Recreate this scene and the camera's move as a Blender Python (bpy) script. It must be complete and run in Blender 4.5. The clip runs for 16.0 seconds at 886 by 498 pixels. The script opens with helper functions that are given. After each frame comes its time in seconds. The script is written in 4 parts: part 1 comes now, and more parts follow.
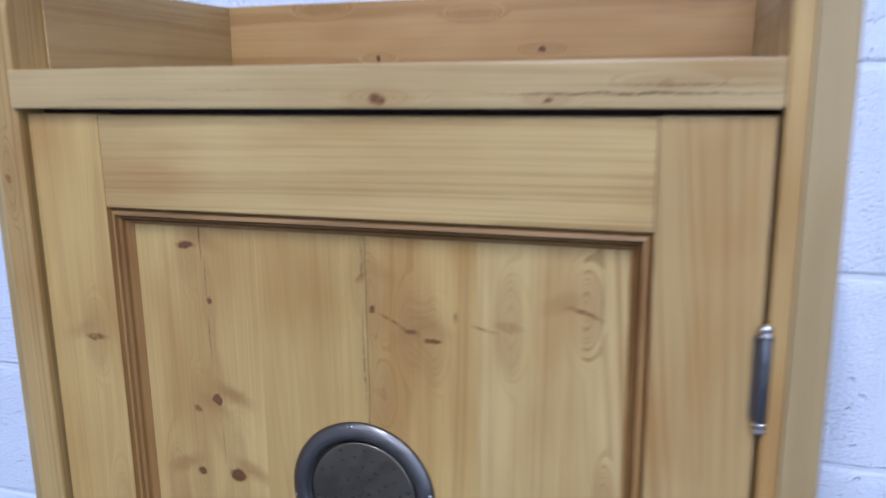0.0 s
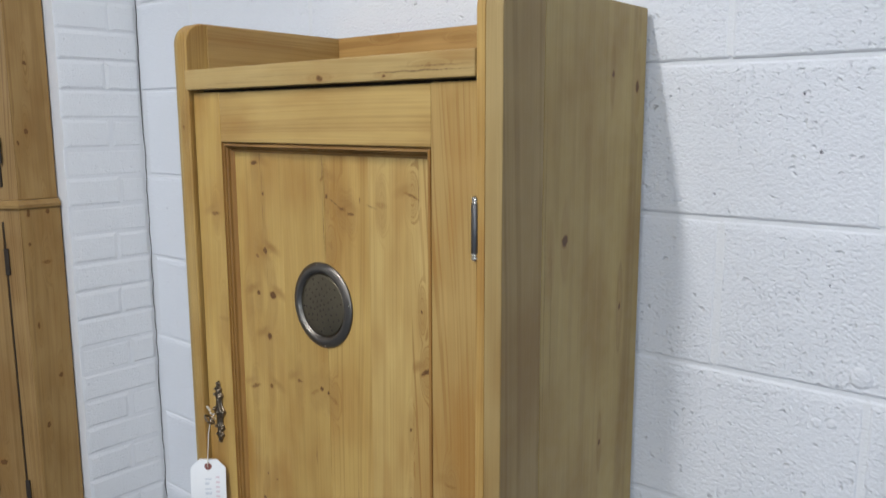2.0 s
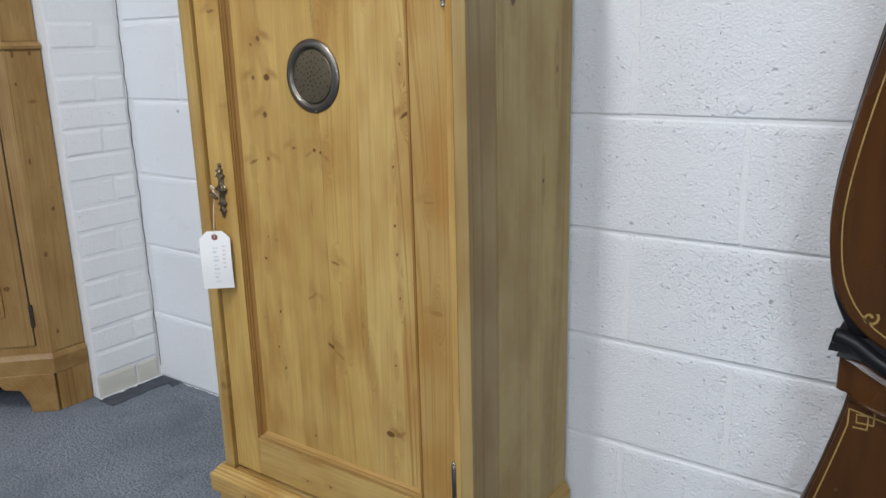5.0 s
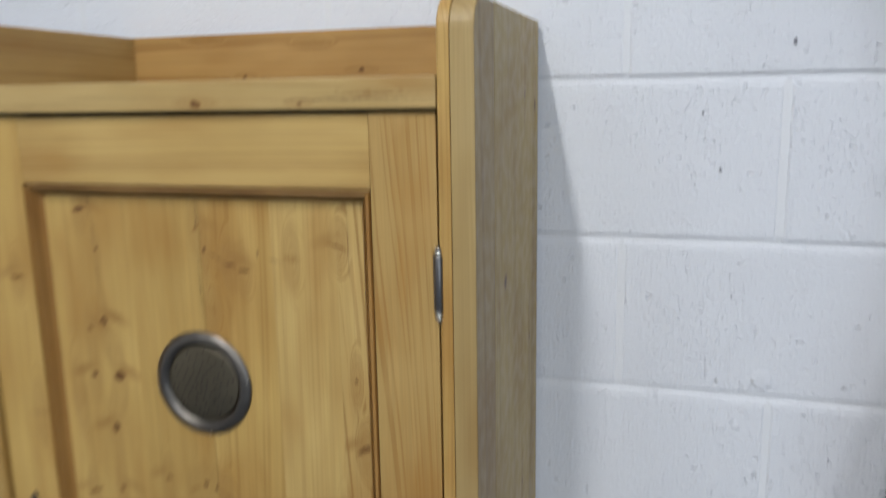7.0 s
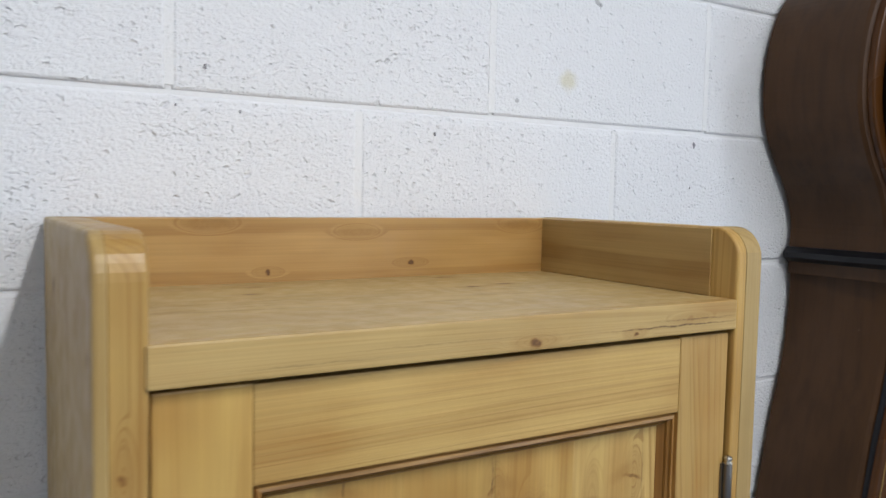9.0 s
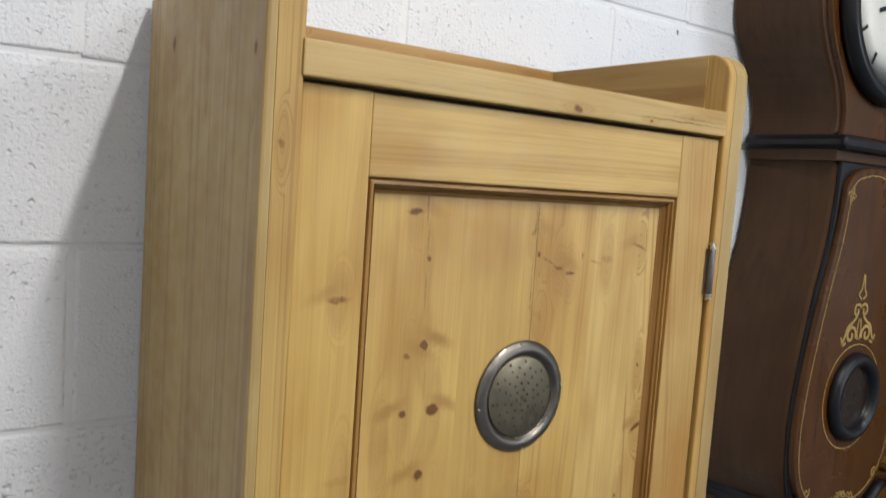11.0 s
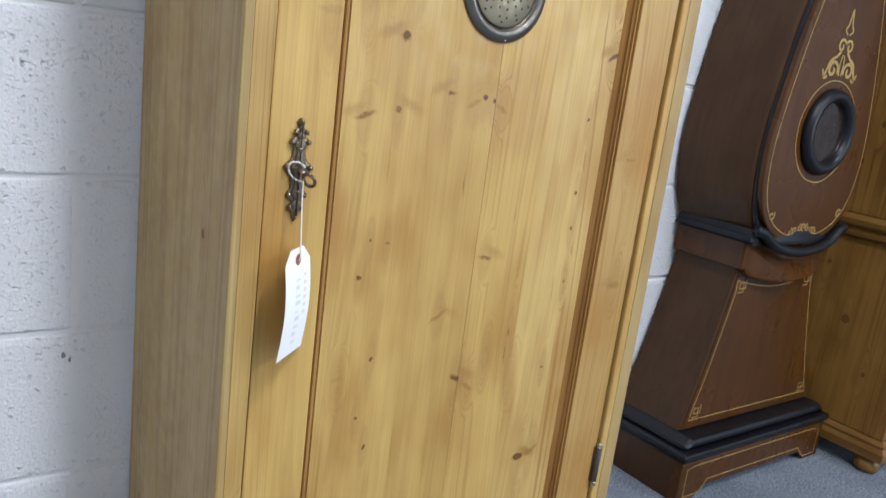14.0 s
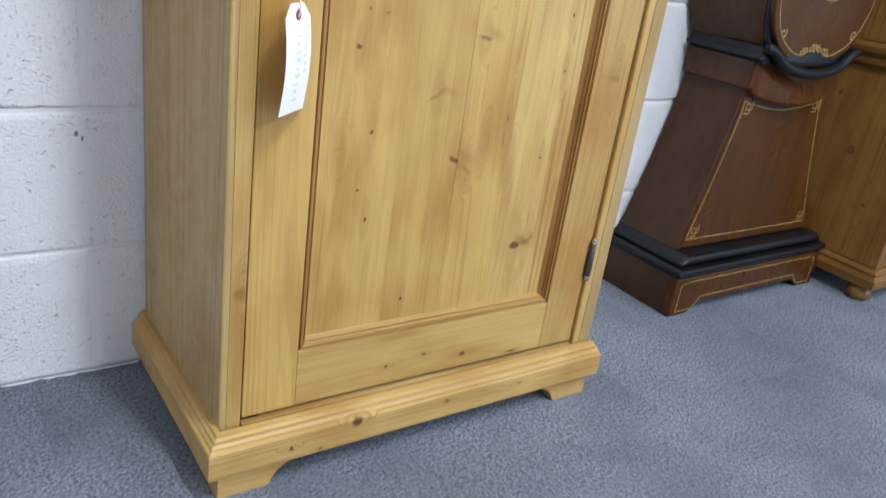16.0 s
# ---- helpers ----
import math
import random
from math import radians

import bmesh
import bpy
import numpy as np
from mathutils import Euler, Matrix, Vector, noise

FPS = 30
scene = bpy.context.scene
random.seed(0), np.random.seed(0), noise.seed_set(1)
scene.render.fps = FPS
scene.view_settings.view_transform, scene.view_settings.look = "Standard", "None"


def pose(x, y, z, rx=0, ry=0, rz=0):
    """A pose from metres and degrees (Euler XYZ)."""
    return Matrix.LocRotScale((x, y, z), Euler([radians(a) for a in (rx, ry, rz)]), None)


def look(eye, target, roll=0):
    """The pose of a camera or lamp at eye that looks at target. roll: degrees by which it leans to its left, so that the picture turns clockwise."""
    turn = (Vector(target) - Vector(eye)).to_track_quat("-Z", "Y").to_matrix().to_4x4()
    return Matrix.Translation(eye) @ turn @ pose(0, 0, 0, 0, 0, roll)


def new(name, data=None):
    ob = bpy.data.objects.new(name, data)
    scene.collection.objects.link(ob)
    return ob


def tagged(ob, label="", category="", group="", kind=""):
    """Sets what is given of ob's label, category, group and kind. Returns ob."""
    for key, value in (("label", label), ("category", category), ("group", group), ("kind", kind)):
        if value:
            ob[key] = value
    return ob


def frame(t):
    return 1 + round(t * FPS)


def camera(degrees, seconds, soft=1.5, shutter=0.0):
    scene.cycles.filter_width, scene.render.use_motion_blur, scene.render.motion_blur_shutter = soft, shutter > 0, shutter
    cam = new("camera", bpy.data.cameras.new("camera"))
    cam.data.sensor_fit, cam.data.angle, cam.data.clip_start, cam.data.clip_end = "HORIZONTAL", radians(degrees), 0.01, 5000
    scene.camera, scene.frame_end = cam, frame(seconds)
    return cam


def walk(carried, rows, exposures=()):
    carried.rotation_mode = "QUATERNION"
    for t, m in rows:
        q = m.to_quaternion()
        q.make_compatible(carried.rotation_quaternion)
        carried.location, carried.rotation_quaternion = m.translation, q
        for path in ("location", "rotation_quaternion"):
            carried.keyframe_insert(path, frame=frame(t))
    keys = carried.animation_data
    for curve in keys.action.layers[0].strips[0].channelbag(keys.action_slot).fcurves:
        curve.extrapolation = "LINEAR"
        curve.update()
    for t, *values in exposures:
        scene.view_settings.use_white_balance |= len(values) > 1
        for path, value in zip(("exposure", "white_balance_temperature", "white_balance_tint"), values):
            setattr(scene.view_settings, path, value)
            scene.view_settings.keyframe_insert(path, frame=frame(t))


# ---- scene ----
cam = camera(58.6, 16.0, shutter=0.45)
PATH = [
    (0, (0.36, -0.574, 1.388), (-0.235, 1.287, 0.96), -0.7),
    (0.5, (0.592, -0.688, 1.442), (-0.284, 1.074, 1.081), 0.6),
    (1, (0.778, -0.75, 1.462), (-0.3, 0.903, 1.141), 0.5),
    (1.5, (0.945, -0.769, 1.39), (-0.279, 0.782, 1.077), -0.0),
    (2, (1.028, -0.787, 1.31), (-0.251, 0.717, 0.989), -0.2),
    (2.5, (1.072, -0.869, 1.248), (-0.181, 0.653, 0.911), -0.1),
    (3, (1.117, -0.959, 1.201), (-0.1, 0.587, 0.841), -0.3),
    (3.5, (1.15, -1.023, 1.161), (-0.035, 0.54, 0.77), -0.6),
    (4, (1.173, -1.047, 1.127), (0.009, 0.525, 0.706), -0.8),
    (4.2, (1.184, -1.057, 1.115), (0.028, 0.516, 0.681), -0.9),
    (6.3, (1.112, -1.086, 1.06), (0.088, 0.519, 0.449), -0.7),
    (6.5, (0.987, -1.026, 1.176), (0.053, 0.649, 0.608), -0.9),
    (7, (0.663, -0.805, 1.379), (0.094, 1.073, 0.992), -1.0),
    (7.3, (0.484, -0.725, 1.466), (0.238, 1.236, 1.154), -1.5),
    (7.5, (0.356, -0.678, 1.505), (0.359, 1.305, 1.238), -2.0),
    (8, (0.116, -0.616, 1.53), (0.578, 1.318, 1.314), -3.5),
    (8.2, (0.009, -0.588, 1.529), (0.662, 1.292, 1.33), -3.4),
    (10.3, (-0.552, -0.637, 1.382), (0.632, 0.97, 1.247), 3.9),
    (10.5, (-0.55, -0.647, 1.347), (0.628, 0.963, 1.203), 3.9),
    (11, (-0.546, -0.682, 1.277), (0.622, 0.932, 1.103), 4.0),
    (11.5, (-0.552, -0.714, 1.213), (0.615, 0.897, 1.0), 4.3),
    (12, (-0.56, -0.73, 1.151), (0.607, 0.872, 0.889), 4.6),
    (12.5, (-0.558, -0.748, 1.09), (0.614, 0.84, 0.771), 5.2),
    (13, (-0.575, -0.778, 1.033), (0.599, 0.799, 0.664), 5.8),
    (13.5, (-0.581, -0.797, 0.974), (0.59, 0.768, 0.551), 6.6),
    (14, (-0.582, -0.814, 0.926), (0.585, 0.741, 0.457), 7.3),
    (14.5, (-0.589, -0.83, 0.898), (0.576, 0.707, 0.367), 8.1),
    (15, (-0.591, -0.848, 0.866), (0.568, 0.668, 0.267), 8.6),
    (15.5, (-0.591, -0.871, 0.834), (0.556, 0.622, 0.157), 8.9),
    (16, (-0.593, -0.893, 0.811), (0.521, 0.578, 0.038), 8.4),
]
EXPOSURES = [(0, 0.2, 4750, 21), (0.35, -0.05, 5850, 10), (1.0, -0.07, 5950, 10), (1.5, -0.01, 6050, 10), (4.2, 0.12, 6150, 10), (6.3, 0.22, 6250, 10), (7.0, -0.05, 6100, 10), (7.5, -0.15, 6150, 10), (8.2, -0.08, 6150, 10), (10.3, 0.21, 6400, 10),
             (11.5, 0.36, 6480, 10), (12.2, 0.49, 6280, 10), (13.0, 0.56, 5800, 10), (16.0, 0.77, 5800, 10)]
walk(cam, [(t, look(eye, target, roll)) for t, eye, target, roll in PATH], EXPOSURES)

# ---- world and light ----
world = bpy.data.worlds.new("world")
scene.world = world
world.use_nodes = True
wb = world.node_tree.nodes["Background"]
wb.inputs[0].default_value, wb.inputs[1].default_value = (0.75, 0.85, 1.0, 1), 0.12


def tube_lamp(x, y, z, size_x, size_y, watts, colour=(1.0, 0.97, 0.93)):
    """A ceiling batten with its tubes, shining down."""
    data = bpy.data.lights.new("tube_lamp", "AREA")
    data.shape, data.size, data.size_y, data.energy, data.color = "RECTANGLE", size_x, size_y, watts, colour
    ob = new("tube_lamp", data)
    ob.matrix_world = pose(x, y, z)
    return ob


tube_lamp(0.17, -1.45, 2.85, 0.08, 1.0, 39)
tube_lamp(-1.6, -3.6, 3.75, 0.10, 1.5, 23, (0.93, 0.96, 1.0))
tube_lamp(2.6, -3.4, 3.75, 0.10, 1.5, 68, (0.95, 0.97, 1.0))
tube_lamp(1.2, -5.6, 3.75, 1.5, 0.10, 120, (0.93, 0.96, 1.0))

# daylight through the opening in the far wall
sky = bpy.data.lights.new("window_daylight", "AREA")
sky.shape, sky.size, sky.size_y, sky.energy, sky.color = "RECTANGLE", 2.6, 1.8, 110, (0.80, 0.90, 1.0)
new("window_daylight", sky).matrix_world = pose(5.3, -6.95, 1.6, 90, 0, 12)


# ---- materials ----
class Nodes:
    """A small builder for node materials."""

    def __init__(self, name):
        self.mat = bpy.data.materials.new(name)
        self.mat.use_nodes = True
        self.tree = self.mat.node_tree
        self.bsdf = self.tree.nodes["Principled BSDF"]

    def add(self, kind, **values):
        node = self.tree.nodes.new(kind)
        for key, value in values.items():
            setattr(node, key, value)
        return node

    def put(self, socket, value):
        if isinstance(value, bpy.types.NodeSocket):
            self.tree.links.new(value, socket)
        elif value is not None:
            socket.default_value = value

    def math(self, op, a, b=None, c=None, clamp=False):
        node = self.add("ShaderNodeMath", operation=op, use_clamp=clamp)
        for socket, value in zip(node.inputs, (a, b, c)):
            self.put(socket, value)
        return node.outputs[0]

    def vec(self, op, a, b=None, c=None):
        node = self.add("ShaderNodeVectorMath", operation=op)
        for socket, value in zip(node.inputs, (a, b, c)):
            self.put(socket, value)
        return node.outputs["Value"] if op == "LENGTH" else node.outputs[0]

    def noise(self, vector, scale, detail=2.0, rough=0.5, distortion=0.0):
        node = self.add("ShaderNodeTexNoise")
        self.put(node.inputs["Vector"], vector)
        for key, value in (("Scale", scale), ("Detail", detail), ("Roughness", rough), ("Distortion", distortion)):
            node.inputs[key].default_value = value
        return node.outputs["Fac"]

    def mix(self, fac, a, b, blend="MIX"):
        node = self.add("ShaderNodeMix", data_type="RGBA", blend_type=blend)
        self.put(node.inputs[0], fac)
        self.put(node.inputs[6], a)
        self.put(node.inputs[7], b)
        return node.outputs[2]

    def span(self, value, a, b, c=0.0, d=1.0, smooth=True):
        node = self.add("ShaderNodeMapRange", interpolation_type="SMOOTHSTEP" if smooth else "LINEAR")
        for socket, v in zip(node.inputs, (value, a, b, c, d)):
            self.put(socket, v)
        return node.outputs[0]

    def bump(self, height, strength, distance, normal=None):
        node = self.add("ShaderNodeBump")
        node.inputs["Strength"].default_value, node.inputs["Distance"].default_value = strength, distance
        self.put(node.inputs["Height"], height)
        if normal is not None:
            self.put(node.inputs["Normal"], normal)
        return node.outputs[0]

    def coords(self):
        return self.add("ShaderNodeTexCoord").outputs["Object"]

    def random(self):
        return self.add("ShaderNodeObjectInfo").outputs["Random"]

    def done(self, colour=None, rough=None, normal=None, metal=None, coat=None, specular=None):
        for key, value in (("Base Color", colour), ("Roughness", rough), ("Normal", normal), ("Metallic", metal),
                           ("Coat Weight", coat), ("Specular IOR Level", specular)):
            if value is not None:
                self.put(self.bsdf.inputs[key], value)
        return self.mat


def rgb(r, g, b):
    return (r, g, b, 1.0)


def pine(name, axis="Z", light=(0.470, 0.303, 0.086), dark=(0.300, 0.154, 0.034), knots=(), rings=9.0, rough=0.41, tone=0.16, plane="XZ", figure=0.65, play=1.0, blot=1.0):
    """Waxed pine: growth rings along one axis that bend round knots.
    knots: (across, up, half width, half height, depth of colour[, turn in degrees]) in the plane XZ, YZ or XY."""
    n = Nodes(name)
    p, r = n.coords(), n.random()
    shift = n.add("ShaderNodeCombineXYZ")
    for socket, k in zip(shift.inputs, (17.3, 9.1, 23.7)):
        n.put(socket, n.math("MULTIPLY", r, k))
    q = n.vec("ADD", p, shift.outputs[0])
    slow = {"Z": (1.0, 1.0, 0.05), "X": (0.05, 1.0, 1.0), "Y": (1.0, 0.05, 1.0)}[axis]
    fast = {"Z": (1.0, 1.0, 0.012), "X": (0.012, 1.0, 1.0), "Y": (1.0, 0.012, 1.0)}[axis]
    s = n.vec("MULTIPLY", q, slow)
    f = n.vec("MULTIPLY", q, fast)
    field = n.noise(s, 6.0, 2.0, 0.4)
    flat = n.add("ShaderNodeVectorMath", operation="DOT_PRODUCT")
    n.put(flat.inputs[0], q)
    flat.inputs[1].default_value = {"Z": (3.2, 3.2, 0.0), "X": (0.0, 3.2, 3.2), "Y": (3.2, 0.0, 3.2)}[axis]
    field = n.math("ADD", n.math("MULTIPLY", field, 0.75), flat.outputs["Value"])
    core = halo = wing = hair = None
    wob = n.add("ShaderNodeTexNoise")
    n.put(wob.inputs["Vector"], p)
    wob.inputs["Scale"].default_value = 110.0
    bent = n.vec("MULTIPLY_ADD", n.vec("SUBTRACT", wob.outputs["Color"], (0.5, 0.5, 0.5)), (0.0085, 0.0085, 0.0085), p)
    drift = n.add("ShaderNodeTexNoise")
    n.put(drift.inputs["Vector"], p)
    drift.inputs["Scale"].default_value, drift.inputs["Detail"].default_value = 38.0, 3.0
    sway = n.vec("MULTIPLY_ADD", n.vec("SUBTRACT", drift.outputs["Color"], (0.5, 0.5, 0.5)), (0.005, 0.005, 0.005), p)

    def ellipse(vector, kx, kz, rx, rz, turn):
        node = n.add("ShaderNodeMapping", vector_type="TEXTURE")
        n.put(node.inputs["Vector"], vector)
        node.inputs["Location"].default_value = {"XZ": (kx, 0, kz), "YZ": (0, kx, kz), "XY": (kx, kz, 0)}[plane]
        node.inputs["Rotation"].default_value = {"XZ": (0, radians(-turn), 0), "YZ": (radians(turn), 0, 0), "XY": (0, 0, radians(turn))}[plane]
        node.inputs["Scale"].default_value = {"XZ": (rx, 1000, rz), "YZ": (1000, rx, rz), "XY": (rx, rz, 1000)}[plane]
        return n.vec("LENGTH", node.outputs[0])

    for kx, kz, rx, rz, depth, *turn in knots:
        turn = turn[0] if turn else 0
        if min(rx, rz) < 0.0016:            # a hairline: bark seam, crack or resin streak
            seam = n.math("MULTIPLY", n.span(ellipse(sway, kx, kz, rx * 1.3, rz * 1.3, turn), 1.1, 0.2), depth)
            hair = seam if hair is None else n.math("MAXIMUM", hair, seam)
            continue
        near = n.math("MULTIPLY", n.span(ellipse(bent, kx, kz, rx * 1.18, rz * 1.18, turn), 1.2, 0.35), depth)
        if axis == "Z" and plane == "XZ" and 0.35 < depth and rz < 0.012 and rx > 0.0045:
            side = 1 if int(abs(kx * 1000) + abs(kz * 1000)) % 2 else -1
            smudge = n.span(ellipse(bent, kx + side * 0.017, kz + 0.006, 0.024, 0.009, -side * 24), 1.3, 0.1, 0.0, 0.85 * depth)
            wing = smudge if wing is None else n.math("MAXIMUM", wing, smudge)
        broad_k = min(max(rx, 0.004), 0.0065), min(max(rz, 0.004), 0.0065)
        long = (broad_k[0] * 2.0, broad_k[1] * 9.5) if axis != "X" else (broad_k[0] * 5.0, broad_k[1] * 1.6)
        ring = n.span(ellipse(p, kx, kz, *long, 0), 1.5, 0.1, 0.0, 0.15)
        core = near if core is None else n.math("MAXIMUM", core, near)
        halo = ring if halo is None else n.math("ADD", halo, ring)
    if halo is not None:
        field = n.math("ADD", field, halo)
    lines = n.add("ShaderNodeTexNoise", noise_dimensions="1D")
    n.put(lines.inputs["W"], n.math("MULTIPLY", field, rings * 5.5))
    lines.inputs["Scale"].default_value, lines.inputs["Detail"].default_value, lines.inputs["Roughness"].default_value = 1.0, 1.5, 0.6
    ring = n.math("MULTIPLY", n.span(lines.outputs["Fac"], 0.49, 0.62), n.span(n.noise(s, 4.0, 1.0), 0.35, 0.62, 0.25, 1.0))
    fibre = n.noise(f, 420.0, 2.0, 0.6)
    broad = n.noise(f, 45.0, 2.0, 0.5)
    blotch = n.noise(n.vec("MULTIPLY", q, tuple(0.55 if v < 1 else 1.0 for v in slow)), 10.0, 2.0, 0.5)
    colour = n.mix(n.math("MULTIPLY", ring, figure), rgb(*light), rgb(dark[0] * 0.85, dark[1] * 0.8, dark[2] * 0.75))
    colour = n.mix(n.span(blotch, 0.42, 0.78, 0.0, 0.62 * blot), colour, rgb(dark[0] * 1.0, dark[1] * 0.9, dark[2] * 0.72))
    colour = n.mix(n.span(broad, 0.5, 0.75, 0.0, 0.24), colour, rgb(*dark))
    shimmer = n.noise(n.vec("MULTIPLY", q, tuple(0.2 if v < 1 else 1.0 for v in slow)), 24.0, 2.0, 0.55)
    colour = n.mix(n.span(shimmer, 0.52, 0.72, 0.0, 0.34 * play), colour, rgb(dark[0] * 1.05, dark[1] * 0.95, dark[2] * 0.8))
    colour = n.mix(n.span(shimmer, 0.47, 0.28, 0.0, 0.42 * play), colour, rgb(min(1, light[0] * 1.2), light[1] * 1.24, light[2] * 1.35))
    colour = n.mix(n.span(blotch, 0.48, 0.25, 0.0, 0.5), colour, rgb(min(1, light[0] * 1.14), light[1] * 1.17, light[2] * 1.25))
    lift = n.math("ADD", n.math("MULTIPLY", n.math("SUBTRACT", fibre, 0.5), 0.34), n.math("MULTIPLY", n.math("SUBTRACT", r, 0.5), tone))
    grey = n.add("ShaderNodeCombineColor")
    for socket in grey.inputs[:3]:
        n.put(socket, n.math("ADD", lift, 1.0))
    colour = n.mix(1.0, colour, grey.outputs[0], "MULTIPLY")
    if halo is not None:
        colour = n.mix(n.span(halo, 0.02, 0.09, 0.0, 0.3), colour, rgb(0.30, 0.165, 0.045))
        if wing is not None:
            colour = n.mix(wing, colour, rgb(0.275, 0.140, 0.034))
        eye = n.math("MULTIPLY", core, n.span(n.noise(p, 260.0, 2.0, 0.6), 0.25, 0.7, 0.85, 1.2, smooth=False))
        colour = n.mix(n.span(eye, 0.05, 0.6, 0.0, 0.8), colour, rgb(0.235, 0.110, 0.024))
        colour = n.mix(n.span(eye, 0.40, 0.70, 0.0, 0.95), colour, rgb(0.110, 0.046, 0.011))
        colour = n.mix(n.span(eye, 0.80, 0.98, 0.0, 0.7), colour, rgb(0.165, 0.075, 0.018))
    if hair is not None:
        colour = n.mix(n.math("MULTIPLY", hair, n.span(n.noise(p, 190.0, 2.0), 0.3, 0.6, 0.35, 1.0)), colour, rgb(0.085, 0.038, 0.012))
    dent = n.noise(q, 45.0, 3.0)
    height = n.math("ADD", n.math("MULTIPLY", fibre, 0.5), n.math("ADD", n.math("MULTIPLY", ring, 0.3), n.math("MULTIPLY", dent, 0.6)))
    return n.done(colour, n.span(dent, 0.3, 0.7, rough - 0.07, rough + 0.09), n.bump(height, 0.35, 0.0010), specular=0.40)


def painted_block(name, grain=1.0, tint=(0.80, 0.81, 0.83)):
    """White masonry paint over open-textured block."""
    n = Nodes(name)
    p, r = n.coords(), n.random()
    shift = n.add("ShaderNodeCombineXYZ")
    for socket, k in zip(shift.inputs, (31.0, 13.0, 47.0)):
        n.put(socket, n.math("MULTIPLY", r, k))
    q = n.vec("ADD", p, shift.outputs[0])
    patch = n.noise(q, 5.0, 2.0)
    crumb = n.noise(n.vec("MULTIPLY", q, (1.0, 1.0, 1.25)), 190.0, 3.0, 0.6)

    def dimples(scale, share, wide):
        """Scattered open pores of uneven outline."""
        jog = n.add("ShaderNodeTexNoise")
        n.put(jog.inputs["Vector"], q)
        jog.inputs["Scale"].default_value, jog.inputs["Detail"].default_value = scale * 1.6, 2.0
        bent = n.vec("MULTIPLY_ADD", n.vec("SUBTRACT", jog.outputs["Color"], (0.5, 0.5, 0.5)), (0.9 / scale, 0.9 / scale, 0.9 / scale), q)
        cell = n.add("ShaderNodeTexVoronoi")
        n.put(cell.inputs["Vector"], n.vec("MULTIPLY", bent, (1.0, 1.0, 1.3)))
        cell.inputs["Scale"].default_value = scale
        pick = n.add("ShaderNodeSeparateColor")
        n.put(pick.inputs[0], cell.outputs["Color"])
        return n.math("MULTIPLY", n.span(cell.outputs["Distance"], wide, wide * 0.3), n.span(pick.outputs[0], 1.0 - share, 1.04 - share))

    pits = n.math("MULTIPLY", dimples(145.0, 0.45, 0.50), n.span(patch, 0.34, 0.62, 0.35, 1.0))
    deep = dimples(80.0, 0.13, 0.40)
    soft = n.noise(q, 16.0, 2.0)
    height = n.math("SUBTRACT", n.math("ADD", n.math("MULTIPLY", crumb, 0.9 * grain), n.math("MULTIPLY", soft, 0.9)),
                    n.math("ADD", n.math("MULTIPLY", pits, 0.50 * grain), n.math("MULTIPLY", deep, 0.80 * grain)))
    dirt = n.span(n.noise(q, 2.2, 3.0), 0.45, 0.8, 0.0, 0.10)
    colour = n.mix(dirt, rgb(*tint), rgb(0.66, 0.66, 0.68))
    speck = n.math("MULTIPLY", n.span(n.noise(q, 30.0, 1.0), 0.79, 0.81), 0.5 * grain)
    colour = n.mix(speck, colour, rgb(0.22, 0.22, 0.24))
    stain = n.add("ShaderNodeMapping", vector_type="TEXTURE")
    n.put(stain.inputs["Vector"], n.add("ShaderNodeNewGeometry").outputs["Position"])
    stain.inputs["Location"].default_value, stain.inputs["Scale"].default_value = (0.481, 0.376, 1.694), (0.028, 1.0, 0.024)
    blur = n.math("ADD", n.vec("LENGTH", stain.outputs[0]), n.math("MULTIPLY", n.noise(q, 60.0, 2.0), 0.7))
    colour = n.mix(n.span(blur, 1.3, 0.5, 0.0, 0.55), colour, rgb(0.62, 0.58, 0.36))
    return n.done(colour, 0.55, n.bump(height, 0.95, 0.0033), specular=0.35)


def carpet(name):
    """Short blue-grey cut pile, speckled, brushed here and there."""
    n = Nodes(name)
    p, r = n.coords(), n.random()
    loop = n.noise(p, 460.0, 3.0, 0.75)
    tuft = n.noise(p, 185.0, 4.0, 0.75, 0.3)
    nap = n.noise(n.vec("MULTIPLY", p, (1.0, 0.35, 1.0)), 12.0, 4.0, 0.6)
    fac = n.math("ADD", n.math("MULTIPLY", tuft, 0.75), n.math("MULTIPLY", loop, 0.45))
    colour = n.mix(n.span(fac, 0.47, 0.72), rgb(0.034, 0.043, 0.060), rgb(0.36, 0.39, 0.44))
    colour = n.mix(n.span(nap, 0.42, 0.7, 0.0, 0.35), colour, rgb(0.22, 0.245, 0.27))
    colour = n.mix(n.span(n.noise(p, 3.5, 3.0, 0.6), 0.48, 0.72, 0.0, 0.45), colour, rgb(0.100, 0.115, 0.135))
    colour = n.mix(n.span(n.noise(n.add("ShaderNodeNewGeometry").outputs["Position"], 1.6, 3.0, 0.6), 0.42, 0.66, 0.0, 0.35), colour, rgb(0.085, 0.098, 0.118))
    colour = n.mix(n.math("MULTIPLY", r, 0.12), colour, rgb(0.12, 0.14, 0.17))
    return n.done(colour, 0.95, n.bump(fac, 0.8, 0.004), specular=0.1)


